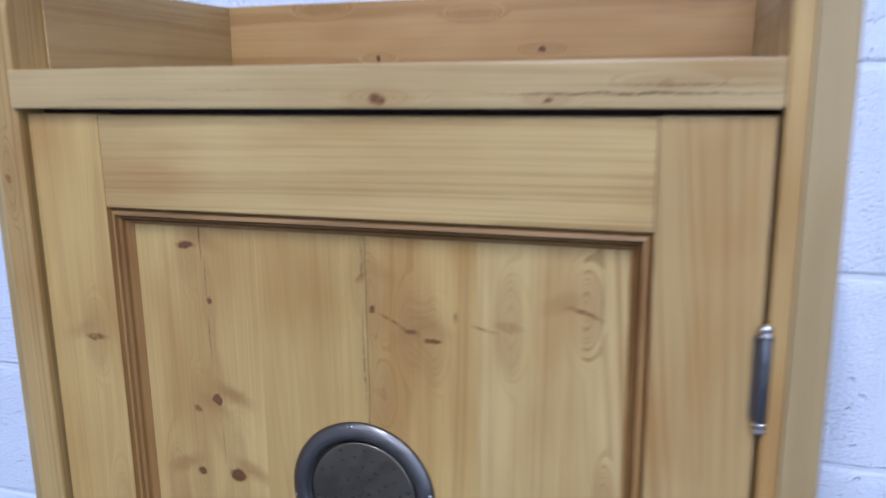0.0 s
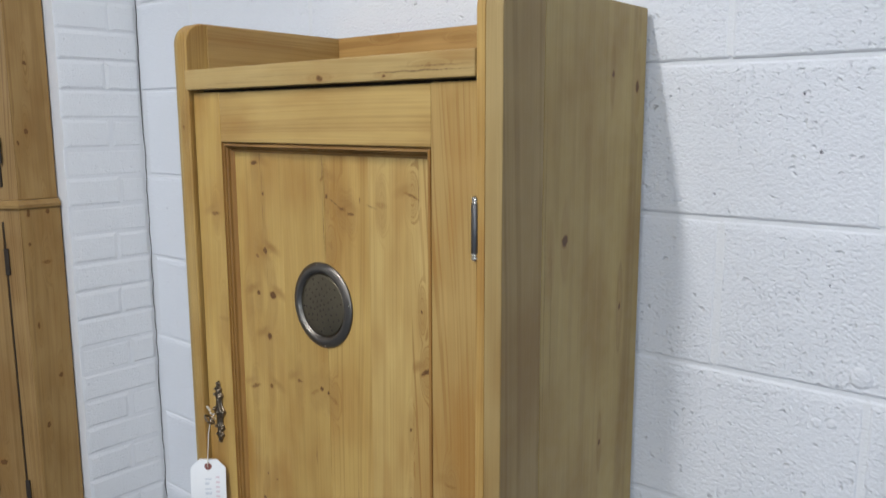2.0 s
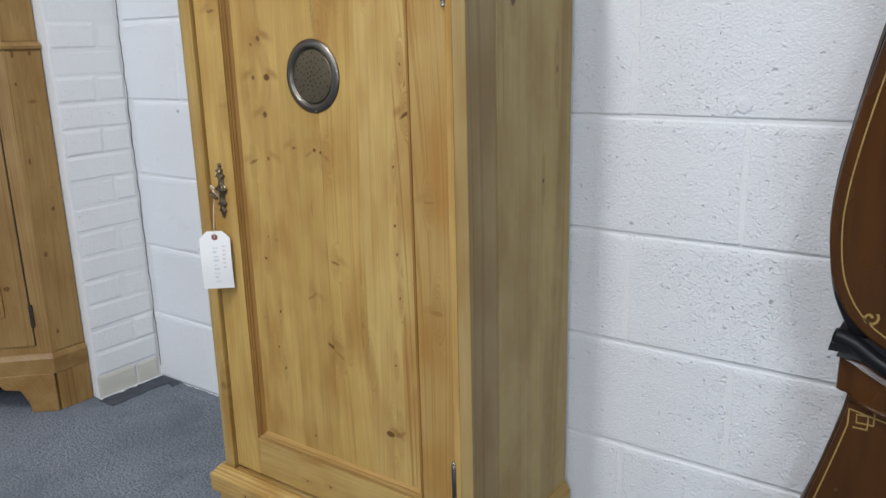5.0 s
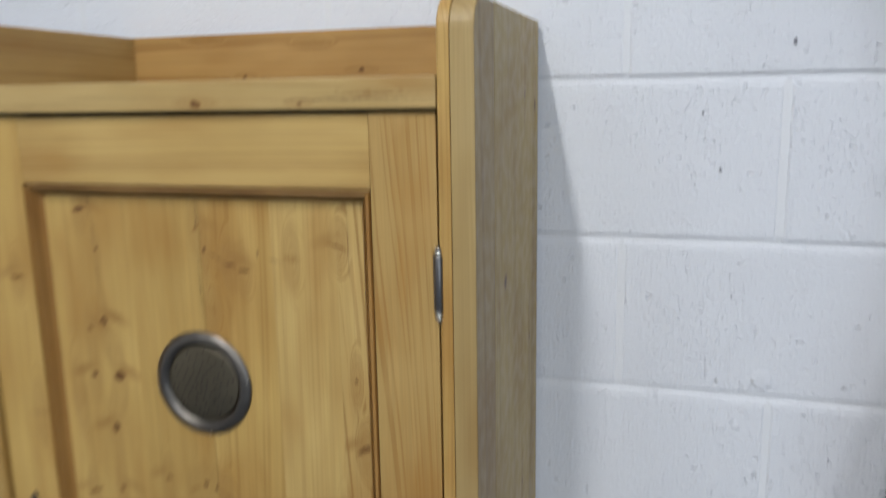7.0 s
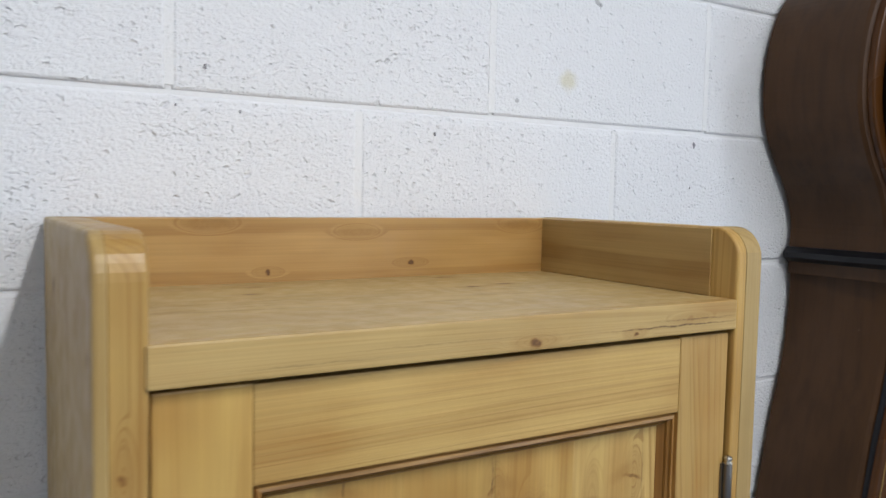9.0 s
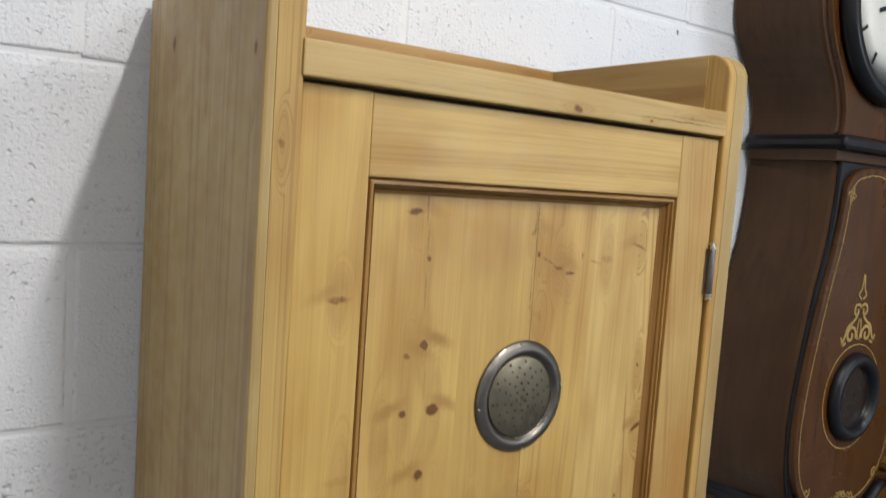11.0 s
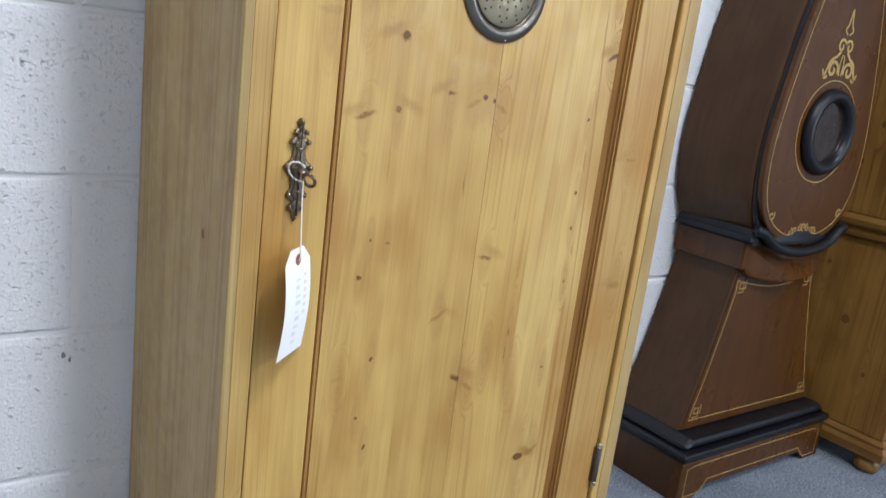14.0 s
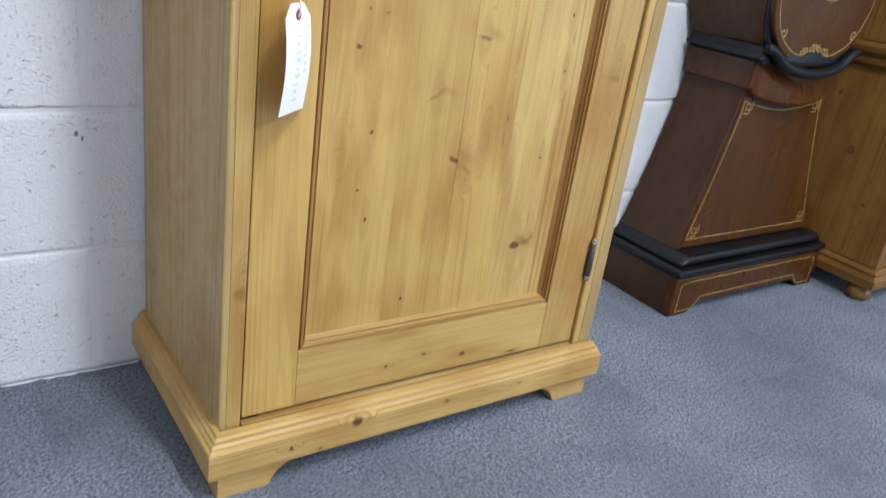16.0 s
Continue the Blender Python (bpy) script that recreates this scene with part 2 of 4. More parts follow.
def plain(name, colour, rough=0.5, metal=0.0, wear=0.25, bump=0.0001, scale=40.0, specular=0.5, coat=0.0):
    """Paint or metal with faint blotches and unevenness."""
    n = Nodes(name)
    p = n.coords()
    b = n.noise(p, scale * 0.25, 3.0)
    g = n.noise(p, scale * 3, 3.0)
    c = n.mix(n.span(b, 0.35, 0.7, 0.0, wear), rgb(*colour), rgb(*[v * 0.55 for v in colour]))
    return n.done(c, n.span(g, 0.3, 0.7, max(0.03, rough - 0.08), rough + 0.1), n.bump(n.math("ADD", b, n.math("MULTIPLY", g, 0.3)), 0.4, bump), metal, coat, specular)


def stained(name, colour, streak, rough=0.3, scale=30.0):
    """Old dark-brown painted and varnished wood with faint upright streaks."""
    n = Nodes(name)
    p = n.coords()
    s = n.noise(n.vec("MULTIPLY", p, (1.0, 1.0, 0.06)), scale * 2, 4.0, 0.6)
    b = n.noise(p, 6.0, 3.0)
    c = n.mix(n.span(s, 0.35, 0.75), rgb(*colour), rgb(*streak))
    c = n.mix(n.span(b, 0.4, 0.75, 0.0, 0.5), c, rgb(*[v * 0.6 for v in colour]))
    chip = n.span(n.noise(p, 60.0, 3.0), 0.74, 0.78, 0.0, 0.35)
    c = n.mix(chip, c, rgb(0.16, 0.10, 0.06))
    return n.done(c, n.span(b, 0.3, 0.7, rough - 0.05, rough + 0.15), n.bump(n.math("ADD", s, b), 0.2, 0.0005), specular=0.26)


PANEL_KNOTS = [
    (-0.075, 1.242, 0.012, 0.004, 0.7), (-0.060, 1.250, 0.0010, 0.022, 0.8), (-0.057, 1.212, 0.0008, 0.024, 0.55), (-0.055, 1.191, 0.003, 0.004, 0.8), (-0.057, 1.155, 0.0008, 0.022, 0.5),
    (-0.054, 1.095, 0.005, 0.006, 0.95), (-0.076, 1.083, 0.005, 0.004, 0.5), (-0.050, 1.050, 0.0007, 0.020, 0.4), (-0.037, 1.020, 0.009, 0.007, 0.8), (-0.077, 1.019, 0.006, 0.005, 0.8), (-0.051, 0.945, 0.007, 0.006, 0.75),
    (-0.105, 0.985, 0.016, 0.030, 0.2, -15), (0.225, 1.19, 0.014, 0.005, 0.3, -12), (0.097, 1.222, 0.008, 0.003, 0.45, 40), (0.107, 1.196, 0.003, 0.003, 0.9), (0.122, 1.188, 0.010, 0.0015, 0.7, -26),
    (0.140, 1.179, 0.011, 0.0025, 0.55, -14), (0.160, 1.172, 0.010, 0.003, 0.6, 4), (0.180, 1.194, 0.0014, 0.005, 0.7), (0.205, 1.186, 0.012, 0.0014, 0.55, -14), (0.285, 1.207, 0.016, 0.003, 0.5, -18),
    (0.0975, 1.235, 0.0012, 0.020, 0.7), (0.0975, 1.150, 0.0011, 0.050, 0.7), (0.299, 1.205, 0.0009, 0.040, 0.5), (0.112, 1.120, 0.010, 0.004, 0.25, -30),
    (0.310, 0.956, 0.013, 0.004, 0.75, 28), (0.303, 1.044, 0.003, 0.003, 0.7),
]
LOWER_KNOTS = [
    (-0.097, 0.847, 0.018, 0.004, 0.5, 18), (-0.050, 0.857, 0.005, 0.005, 0.55), (-0.056, 0.79, 0.0008, 0.030, 0.4), (0.027, 0.883, 0.008, 0.003, 0.6), (0.112, 0.868, 0.016, 0.004, 0.35, -28), (0.066, 0.872, 0.014, 0.004, 0.35, 30),
    (0.083, 0.882, 0.004, 0.004, 0.7), (0.098, 0.878, 0.003, 0.004, 0.7), (0.280, 0.862, 0.002, 0.003, 0.8), (0.278, 0.754, 0.003, 0.003, 0.85), (0.280, 0.699, 0.0018, 0.003, 0.7), (0.284, 0.613, 0.003, 0.002, 0.7),
    (-0.082, 0.641, 0.004, 0.003, 0.7), (-0.046, 0.686, 0.004, 0.002, 0.6), (-0.072, 0.690, 0.002, 0.003, 0.6), (-0.052, 0.525, 0.003, 0.004, 0.9), (-0.065, 0.441, 0.003, 0.003, 0.8), (-0.049, 0.396, 0.003, 0.004, 0.9),
    (-0.100, 0.503, 0.012, 0.004, 0.25, 12), (0.031, 0.254, 0.003, 0.004, 0.8), (0.200, 0.47, 0.010, 0.030, 0.18, 8), (0.145, 0.50, 0.012, 0.035, 0.18, -10), (0.120, 0.659, 0.014, 0.003, 0.5, -8), (0.050, 0.577, 0.020, 0.003, 0.4, 32),
    (0.095, 0.478, 0.012, 0.005, 0.6, -34), (0.120, 0.460, 0.014, 0.004, 0.4, -34), (0.186, 0.540, 0.002, 0.008, 0.5), (0.183, 0.504, 0.0011, 0.018, 0.6), (0.265, 0.373, 0.0011, 0.022, 0.6), (0.245, 0.320, 0.011, 0.006, 0.9),
    (0.271, 0.326, 0.018, 0.006, 0.4, 24), (0.267, 0.472, 0.004, 0.002, 0.7), (0.065, 0.763, 0.0008, 0.016, 0.8), (0.164, 0.721, 0.0008, 0.011, 0.8), (0.262, 0.600, 0.0009, 0.020, 0.5), (0.057, 0.33, 0.0008, 0.045, 0.4),
]
FRAME_KNOTS = [(-0.171, 1.151, 0.014, 0.004, 0.5), (-0.160, 0.962, 0.02, 0.006, 0.25), (0.368, 0.808, 0.012, 0.003, 0.4), (0.381, 0.605, 0.018, 0.007, 0.4)]
RAIL_KNOTS = [(0.079, 0.152, 0.004, 0.003, 0.85), (0.159, 0.136, 0.007, 0.005, 0.75), (0.008, 0.144, 0.003, 0.002, 0.7), (0.268, 0.119, 0.013, 0.002, 0.7)]
PLINTH_KNOTS = [(-0.055, 0.082, 0.010, 0.009, 0.75), (-0.165, 0.065, 0.004, 0.004, 0.75), (-0.116, 0.050, 0.004, 0.003, 0.6), (0.115, 0.075, 0.005, 0.004, 0.55), (0.27, 0.072, 0.006, 0.004, 0.4)]
SHELF_KNOTS = [(0.127, 1.3715, 0.009, 0.005, 0.6), (0.257, 1.3705, 0.004, 0.003, 0.6), (0.339, 1.381, 0.007, 0.004, 0.35),
               (0.315, 1.3745, 0.100, 0.0011, 0.95), (0.350, 1.3805, 0.060, 0.0008, 0.6), (0.02, 1.379, 0.090, 0.0007, 0.35), (-0.10, 1.372, 0.070, 0.0007, 0.35)]
GALLERY_KNOTS = [(-0.016, 1.410, 0.004, 0.004, 0.8), (0.186, 1.417, 0.005, 0.004, 0.75), (-0.090, 1.470, 0.045, 0.007, 0.32), (0.370, 1.468, 0.045, 0.007, 0.32), (0.105, 1.459, 0.050, 0.006, 0.26)]

EAST_KNOTS = [(0.145, 1.144, 0.008, 0.009, 0.85), (0.309, 1.022, 0.004, 0.007, 0.6), (0.258, 0.815, 0.004, 0.006, 0.75), (0.268, 1.376, 0.004, 0.007, 0.6), (0.345, 1.36, 0.006, 0.010, 0.85), (0.095, 1.10, 0.0014, 0.24, 0.35), (0.112, 1.02, 0.0012, 0.12, 0.3), (0.108, 1.12, 0.006, 0.035, 0.25), (0.09, 0.6, 0.0013, 0.3, 0.3)]
WEST_KNOTS = [(0.087, 0.687, 0.005, 0.008, 0.8), (0.268, 1.413, 0.007, 0.011, 0.7), (0.02, 1.386, 0.004, 0.008, 0.6), (0.15, 1.395, 0.003, 0.010, 0.35), (0.31, 0.21, 0.004, 0.005, 0.6)]
POST_KNOTS = [(-0.239, 0.317, 0.012, 0.012, 0.45), (-0.244, 1.30, 0.004, 0.003, 0.5), (0.437, 0.47, 0.010, 0.006, 0.3)]
STAGE_KNOTS = [(-1.19, 0.40, 0.007, 0.008, 0.9), (-1.26, 0.33, 0.012, 0.012, 0.8), (-1.22, 0.92, 0.007, 0.008, 0.9), (-1.25, 1.35, 0.008, 0.009, 0.9)]
STAGE_SIDE_KNOTS = [(0.089, 1.286, 0.0055, 0.0065, 1.0), (0.068, 1.257, 0.003, 0.006, 0.9), (0.073, 1.076, 0.004, 0.011, 1.0), (0.122, 1.076, 0.004, 0.008, 1.0), (0.071, 0.993, 0.0035, 0.005, 1.0), (0.110, 0.942, 0.015, 0.006, 0.5),
                    (0.075, 0.773, 0.0035, 0.008, 1.0), (0.122, 0.625, 0.0045, 0.007, 1.0), (0.079, 0.494, 0.005, 0.008, 1.0), (0.079, 0.249, 0.004, 0.007, 0.9), (0.10, 1.46, 0.005, 0.006, 1.0)]
BROWN_KNOTS = [(0.17, 0.38, 0.013, 0.014, 0.9), (0.09, 0.25, 0.006, 0.008, 0.7), (0.25, 0.52, 0.007, 0.009, 0.7), (0.2, 0.9, 0.009, 0.012, 0.8)]
CUTS = [-0.145, -0.004, 0.1005, 0.199, 0.284, 0.335]
BOARD_TONES = [(0.475, 0.308, 0.090), (0.435, 0.277, 0.078), (0.470, 0.303, 0.087), (0.495, 0.334, 0.110), (0.490, 0.332, 0.112)]
M_PLANKS = [pine("pine_panel_board", "Z", knots=[k for k in PANEL_KNOTS + LOWER_KNOTS if a - 0.012 < k[0] < b + 0.012], rings=9.0, light=tone, tone=0.02, figure=0.62)
            for a, b, tone in zip(CUTS, CUTS[1:], BOARD_TONES)]
M_FRAME = pine("pine_frame", "Z", knots=FRAME_KNOTS, rings=11.0, figure=0.42)
M_HANGING = pine("pine_hanging_stile", "Z", light=(0.385, 0.245, 0.078), knots=FRAME_KNOTS, rings=13.0, figure=0.5)
M_RAIL = pine("pine_rail", "X", light=(0.485, 0.320, 0.103), knots=RAIL_KNOTS, rings=9.0, figure=0.5)
M_SHELF = pine("pine_shelf", "X", light=(0.45, 0.31, 0.115), knots=SHELF_KNOTS, rings=13.0, figure=0.85)
TOP_KNOTS = [(0.224, 0.327, 0.016, 0.008, 0.45), (0.202, 0.220, 0.010, 0.006, 0.75), (0.256, 0.231, 0.012, 0.006, 0.75), (-0.072, 0.247, 0.010, 0.006, 0.60), (-0.050, 0.309, 0.012, 0.007, 0.40)]
M_SHELF_TOP = pine("pine_shelf_top", "X", light=(0.44, 0.315, 0.130), dark=(0.31, 0.195, 0.066), knots=TOP_KNOTS, rings=12.0, figure=0.9, plane="XY", play=0.4, blot=0.25)
M_GALLERY = pine("pine_gallery", "X", light=(0.45, 0.268, 0.086), dark=(0.30, 0.150, 0.038), knots=GALLERY_KNOTS, rings=7.0, figure=0.9, blot=0.5)
M_RETURN = pine("pine_gallery_return", "Y", light=(0.40, 0.265, 0.095), dark=(0.28, 0.160, 0.048), rings=6.0, figure=0.6, blot=0.5, plane="YZ")
M_PLINTH = pine("pine_plinth", "X", light=(0.49, 0.326, 0.108), knots=PLINTH_KNOTS, rings=7.0, figure=0.5)
M_PLINTH_SIDE = pine("pine_plinth_side", "Y", rings=7.0, figure=0.4)
M_SIDE = pine("pine_side", "Z", light=(0.425, 0.308, 0.112), dark=(0.30, 0.195, 0.06), knots=EAST_KNOTS, rings=1.7, rough=0.42, plane="YZ", figure=0.6, play=0.45)
M_SIDE_EDGE = pine("pine_side_edge", "Z", light=(0.345, 0.24, 0.094), dark=(0.24, 0.15, 0.05), rings=2.2, rough=0.42, plane="YZ", figure=0.5, play=0.4)
M_SIDE_WEST = pine("pine_side_west", "Z", light=(0.41, 0.29, 0.112), dark=(0.30, 0.195, 0.066), knots=WEST_KNOTS, rings=3.0, rough=0.42, plane="YZ", figure=0.55, play=0.5)
M_POST = pine("pine_post", "Z", light=(0.455, 0.292, 0.088), knots=POST_KNOTS, rings=10.0, figure=0.45)
# dark moulding pine; light from above is in the colours: sill palest, top darkest
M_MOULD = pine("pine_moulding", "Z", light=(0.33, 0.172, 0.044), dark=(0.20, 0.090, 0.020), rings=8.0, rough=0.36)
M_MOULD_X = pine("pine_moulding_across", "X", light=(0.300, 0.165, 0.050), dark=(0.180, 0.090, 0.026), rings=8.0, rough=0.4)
M_SILL_LIT = pine("pine_moulding_sill_lit", "X", light=(0.44, 0.28, 0.095), rings=8.0)
M_OLD_PINE = pine("old_pine", "Z", light=(0.325, 0.197, 0.068), dark=(0.205, 0.108, 0.030), knots=STAGE_KNOTS, rings=8.0, tone=0.14)
M_OLD_SIDE = pine("old_pine_side", "Z", light=(0.34, 0.208, 0.070), dark=(0.22, 0.12, 0.034), knots=STAGE_SIDE_KNOTS, rings=6.0, tone=0.05, plane="YZ")
M_OLD_PINE_X = pine("old_pine_across", "X", light=(0.33, 0.200, 0.068), dark=(0.205, 0.108, 0.030), rings=8.0)
M_BROWN_PINE = pine("brown_pine", "Z", light=(0.225, 0.115, 0.025), dark=(0.118, 0.052, 0.010), knots=BROWN_KNOTS, rings=5.0, rough=0.36, plane="YZ", figure=0.7)
M_BROWN_PINE_X = pine("brown_pine_across", "Y", light=(0.205, 0.104, 0.023), dark=(0.112, 0.048, 0.010), rings=8.0, rough=0.36)
M_BLOCK = painted_block("painted_block")
M_MORTAR = painted_block("painted_mortar", 0.15, (0.77, 0.775, 0.785))
M_BRICK = painted_block("painted_brick", 0.4, (0.80, 0.805, 0.81))
M_BARE_BRICK = painted_block("worn_brick_paint", 0.5, (0.64, 0.62, 0.54))
M_CARPET = carpet("carpet")
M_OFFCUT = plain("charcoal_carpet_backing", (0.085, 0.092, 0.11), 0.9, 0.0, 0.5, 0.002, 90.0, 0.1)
M_CHIP = plain("bare_grey_block", (0.24, 0.24, 0.26), 0.8)
M_DARK = plain("shadow_gap", (0.03, 0.02, 0.012), 0.8)
M_STEEL = plain("bright_steel", (0.62, 0.58, 0.50), 0.26, 1.0, 0.35)
M_HINGE = plain("worn_hinge_steel", (0.20, 0.19, 0.18), 0.38, 1.0, 0.4)
M_PLATE = plain("aged_tin_plate", (0.21, 0.175, 0.115), 0.38, 1.0, 0.35, 0.00005, 30.0)
M_RIM = plain("dull_zinc_rim", (0.180, 0.162, 0.138), 0.38, 1.0, 0.35, 0.00004, 30.0)
M_BRASS = plain("antique_brass", (0.27, 0.215, 0.15), 0.33, 1.0, 0.6, 0.0003, 90.0)
M_CARD = plain("white_card", (0.85, 0.85, 0.84), 0.7, 0.0, 0.05)
M_INK = plain("grey_ink", (0.66, 0.68, 0.70), 0.7, 0.0, 0.1)
M_PINK_INK = plain("faded_red_ink", (0.76, 0.64, 0.65), 0.7, 0.0, 0.1)
M_EYELET = plain("red_fibre_eyelet", (0.28, 0.10, 0.08), 0.6)
M_STRING = plain("cotton_string", (0.75, 0.70, 0.60), 0.85)
M_CLOCK = stained("brown_clock_paint", (0.060, 0.0275, 0.0098), (0.041, 0.0188, 0.0070), 0.42)
M_CLOCK_FRONT = stained("red_brown_clock_front", (0.074, 0.0272, 0.0054), (0.046, 0.0172, 0.0042), 0.25)
M_BLACK = plain("black_paint", (0.007, 0.007, 0.009), 0.36, 0.0, 0.4, 0.00002, 6.0, 0.30)
M_GOLD = plain("gold_paint", (0.40, 0.265, 0.075), 0.45, 0.15, 0.4)
M_DIAL = plain("cream_enamel", (0.72, 0.70, 0.64), 0.35)
M_DEEP = plain("dark_inside", (0.02, 0.012, 0.008), 0.2, 0.0, 0.2, 0.00001, 10.0, 0.3)
M_CEILING = plain("ceiling_paint", (0.45, 0.45, 0.44), 0.8)
M_ROOM = plain("room_paint", (0.60, 0.60, 0.60), 0.8)
M_FAR = plain("far_wall_paint", (0.24, 0.22, 0.20), 0.8)


# ---- mesh helpers ----
def mesh_object(name, bm, material, smooth=False):
    bmesh.ops.recalc_face_normals(bm, faces=bm.faces)
    data = bpy.data.meshes.new(name)
    bm.to_mesh(data)
    bm.free()
    data.materials.append(material)
    if smooth:
        data.shade_smooth()
    return new(name, data)


def thing(name, base, label, category, group=""):
    ob = new(name)
    ob.location = base
    ob.empty_display_size = 0.1
    return tagged(ob, label, category, group)


def part(name, bm, material, parent, label="", smooth=False):
    """Links a bmesh, drawn in world metres, as one mesh under a thing or a part."""
    ob = mesh_object(name, bm, material, smooth)
    ob.parent = parent
    root = parent
    while root.parent:
        root = root.parent
    if parent is root:
        ob.matrix_parent_inverse = Matrix.Translation(-Vector(root.location))
    if label:
        tagged(ob, label)
    return ob


def solo(name, bm, material, label, category, group="", kind="", smooth=False):
    return tagged(mesh_object(name, bm, material, smooth), label, category, group, kind)


def box(x0, x1, y0, y1, z0, z1, bevel=0.0, segments=2, bm=None):
    bm = bm or bmesh.new()
    made = bmesh.ops.create_cube(bm, size=1.0)["verts"]
    for v in made:
        v.co = Vector(((x0 + x1) / 2 + v.co.x * (x1 - x0), (y0 + y1) / 2 + v.co.y * (y1 - y0), (z0 + z1) / 2 + v.co.z * (z1 - z0)))
    if bevel:
        edges = list({e for v in made for e in v.link_edges})
        bmesh.ops.bevel(bm, geom=edges, offset=bevel, segments=segments, affect="EDGES", profile=0.6)
    return bm


def loft(rings, bm=None, closed=True, caps=True):
    """Joins rings of points of one length by quads."""
    bm = bm or bmesh.new()
    rows = [[bm.verts.new(p) for p in ring] for ring in rings]
    n = len(rows[0])
    for a, b in zip(rows, rows[1:]):
        for i in range(n if closed else n - 1):
            bm.faces.new((a[i], a[(i + 1) % n], b[(i + 1) % n], b[i]))
    if caps:
        bm.faces.new(rows[0][::-1])
        bm.faces.new(rows[-1])
    return bm


def offset_loop(points, d):
    """A closed plane outline moved inwards by d."""
    out, n = [], len(points)
    area = sum(points[i][0] * points[(i + 1) % n][1] - points[(i + 1) % n][0] * points[i][1] for i in range(n))
    s = 1 if area > 0 else -1
    for i in range(n):
        a, b, c = Vector(points[i - 1]), Vector(points[i]), Vector(points[(i + 1) % n])
        u, w = (b - a).normalized(), (c - b).normalized()
        nu, nw = Vector((-u.y, u.x)) * s, Vector((-w.y, w.x)) * s
        m = (nu + nw)
        m = m.normalized() if m.length > 1e-6 else nu
        out.append(tuple(b + m * (d / max(0.4, m.dot(nu)))))
    return out


def slab(outline, y0, y1, bevel=0.003, bm=None, sharp=True):
    """An upright slab from an outline in (x, z), with its front at y0 and its back at y1, and eased front edges."""
    inner = offset_loop(outline, bevel)
    mid = offset_loop(outline, bevel * 0.3)
    rings = [[(x, y0, z) for x, z in inner], [(x, y0 + bevel * 0.3, z) for x, z in mid], [(x, y0 + bevel, z) for x, z in outline], [(x, y1, z) for x, z in outline]]
    return loft(rings, bm)


def side_slab(outline, x0, x1, bevel=0.003, bevel1=None, bm=None):
    """An upright slab from an outline in (y, z), between x0 and x1, eased on both faces."""
    bevel1 = bevel if bevel1 is None else bevel1
    rings = []
    for x, way, e in ((x0, 1, bevel), (x1, -1, bevel1)):
        inner, mid = offset_loop(outline, e), offset_loop(outline, e * 0.3)
        run = [[(x, y, z) for y, z in inner], [(x + way * e * 0.3, y, z) for y, z in mid], [(x + way * e, y, z) for y, z in outline]]
        rings += run if way > 0 else run[::-1]
    return loft(rings, bm)


def lathe(profile, centre, axis="Y", steps=32, bm=None):
    """Turns (radius, along) pairs round an axis through the centre."""
    bm = bm or bmesh.new()
    cx, cy, cz = centre
    rings = []
    for r, h in profile:
        ring = []
        for i in range(steps):
            a = 2 * math.pi * i / steps
            c, s = r * math.cos(a), r * math.sin(a)
            ring.append({"Y": (cx + c, cy + h, cz + s), "Z": (cx + c, cy + s, cz + h), "X": (cx + h, cy + c, cz + s)}[axis])
        rings.append(ring)
    return loft(rings, bm)


def tube(points, radius, steps=8, bm=None):
    """A round rod along a line of points."""
    pts = [Vector(p) for p in points]
    rings, ref = [], Vector((0.31, 0.83, 0.47))
    for i, p in enumerate(pts):
        d = (pts[min(i + 1, len(pts) - 1)] - pts[max(i - 1, 0)]).normalized()
        u = d.cross(ref).normalized()
        w = d.cross(u)
        rings.append([p + radius * (math.cos(2 * math.pi * k / steps) * u + math.sin(2 * math.pi * k / steps) * w) for k in range(steps)])
    return loft(rings, bm)


def ribbon(points, y, width, bm=None, thick=0.0006):
    """A painted line, a hair proud of an upright front, along points in (x, z)."""
    pts = [Vector(p) for p in points]
    left, right = [], []
    for i, p in enumerate(pts):
        d = (pts[min(i + 1, len(pts) - 1)] - pts[max(i - 1, 0)])
        d = d.normalized() if d.length > 1e-9 else Vector((1, 0))
        m = Vector((-d.y, d.x)) * width / 2
        left.append(p + m)
        right.append(p - m)
    bm = bm or bmesh.new()
    rings = [[(a.x, y, a.y), (b.x, y, b.y), (b.x, y + thick, b.y), (a.x, y + thick, a.y)] for a, b in zip(left, right)]
    return loft(rings, bm)


def arc(cx, cz, r, a0, a1, n=14, rz=None):
    rz = r if rz is None else rz
    return [(cx + r * math.cos(radians(a0 + (a1 - a0) * i / n)), cz + rz * math.sin(radians(a0 + (a1 - a0) * i / n))) for i in range(n + 1)]


def spiral(cx, cz, r, turns, start, way=1, n=22):
    return [(cx + r * (1 - 0.8 * i / n) * math.cos(radians(start) + way * turns * 2 * math.pi * i / n),
             cz + r * (1 - 0.8 * i / n) * math.sin(radians(start) + way * turns * 2 * math.pi * i / n)) for i in range(n + 1)]


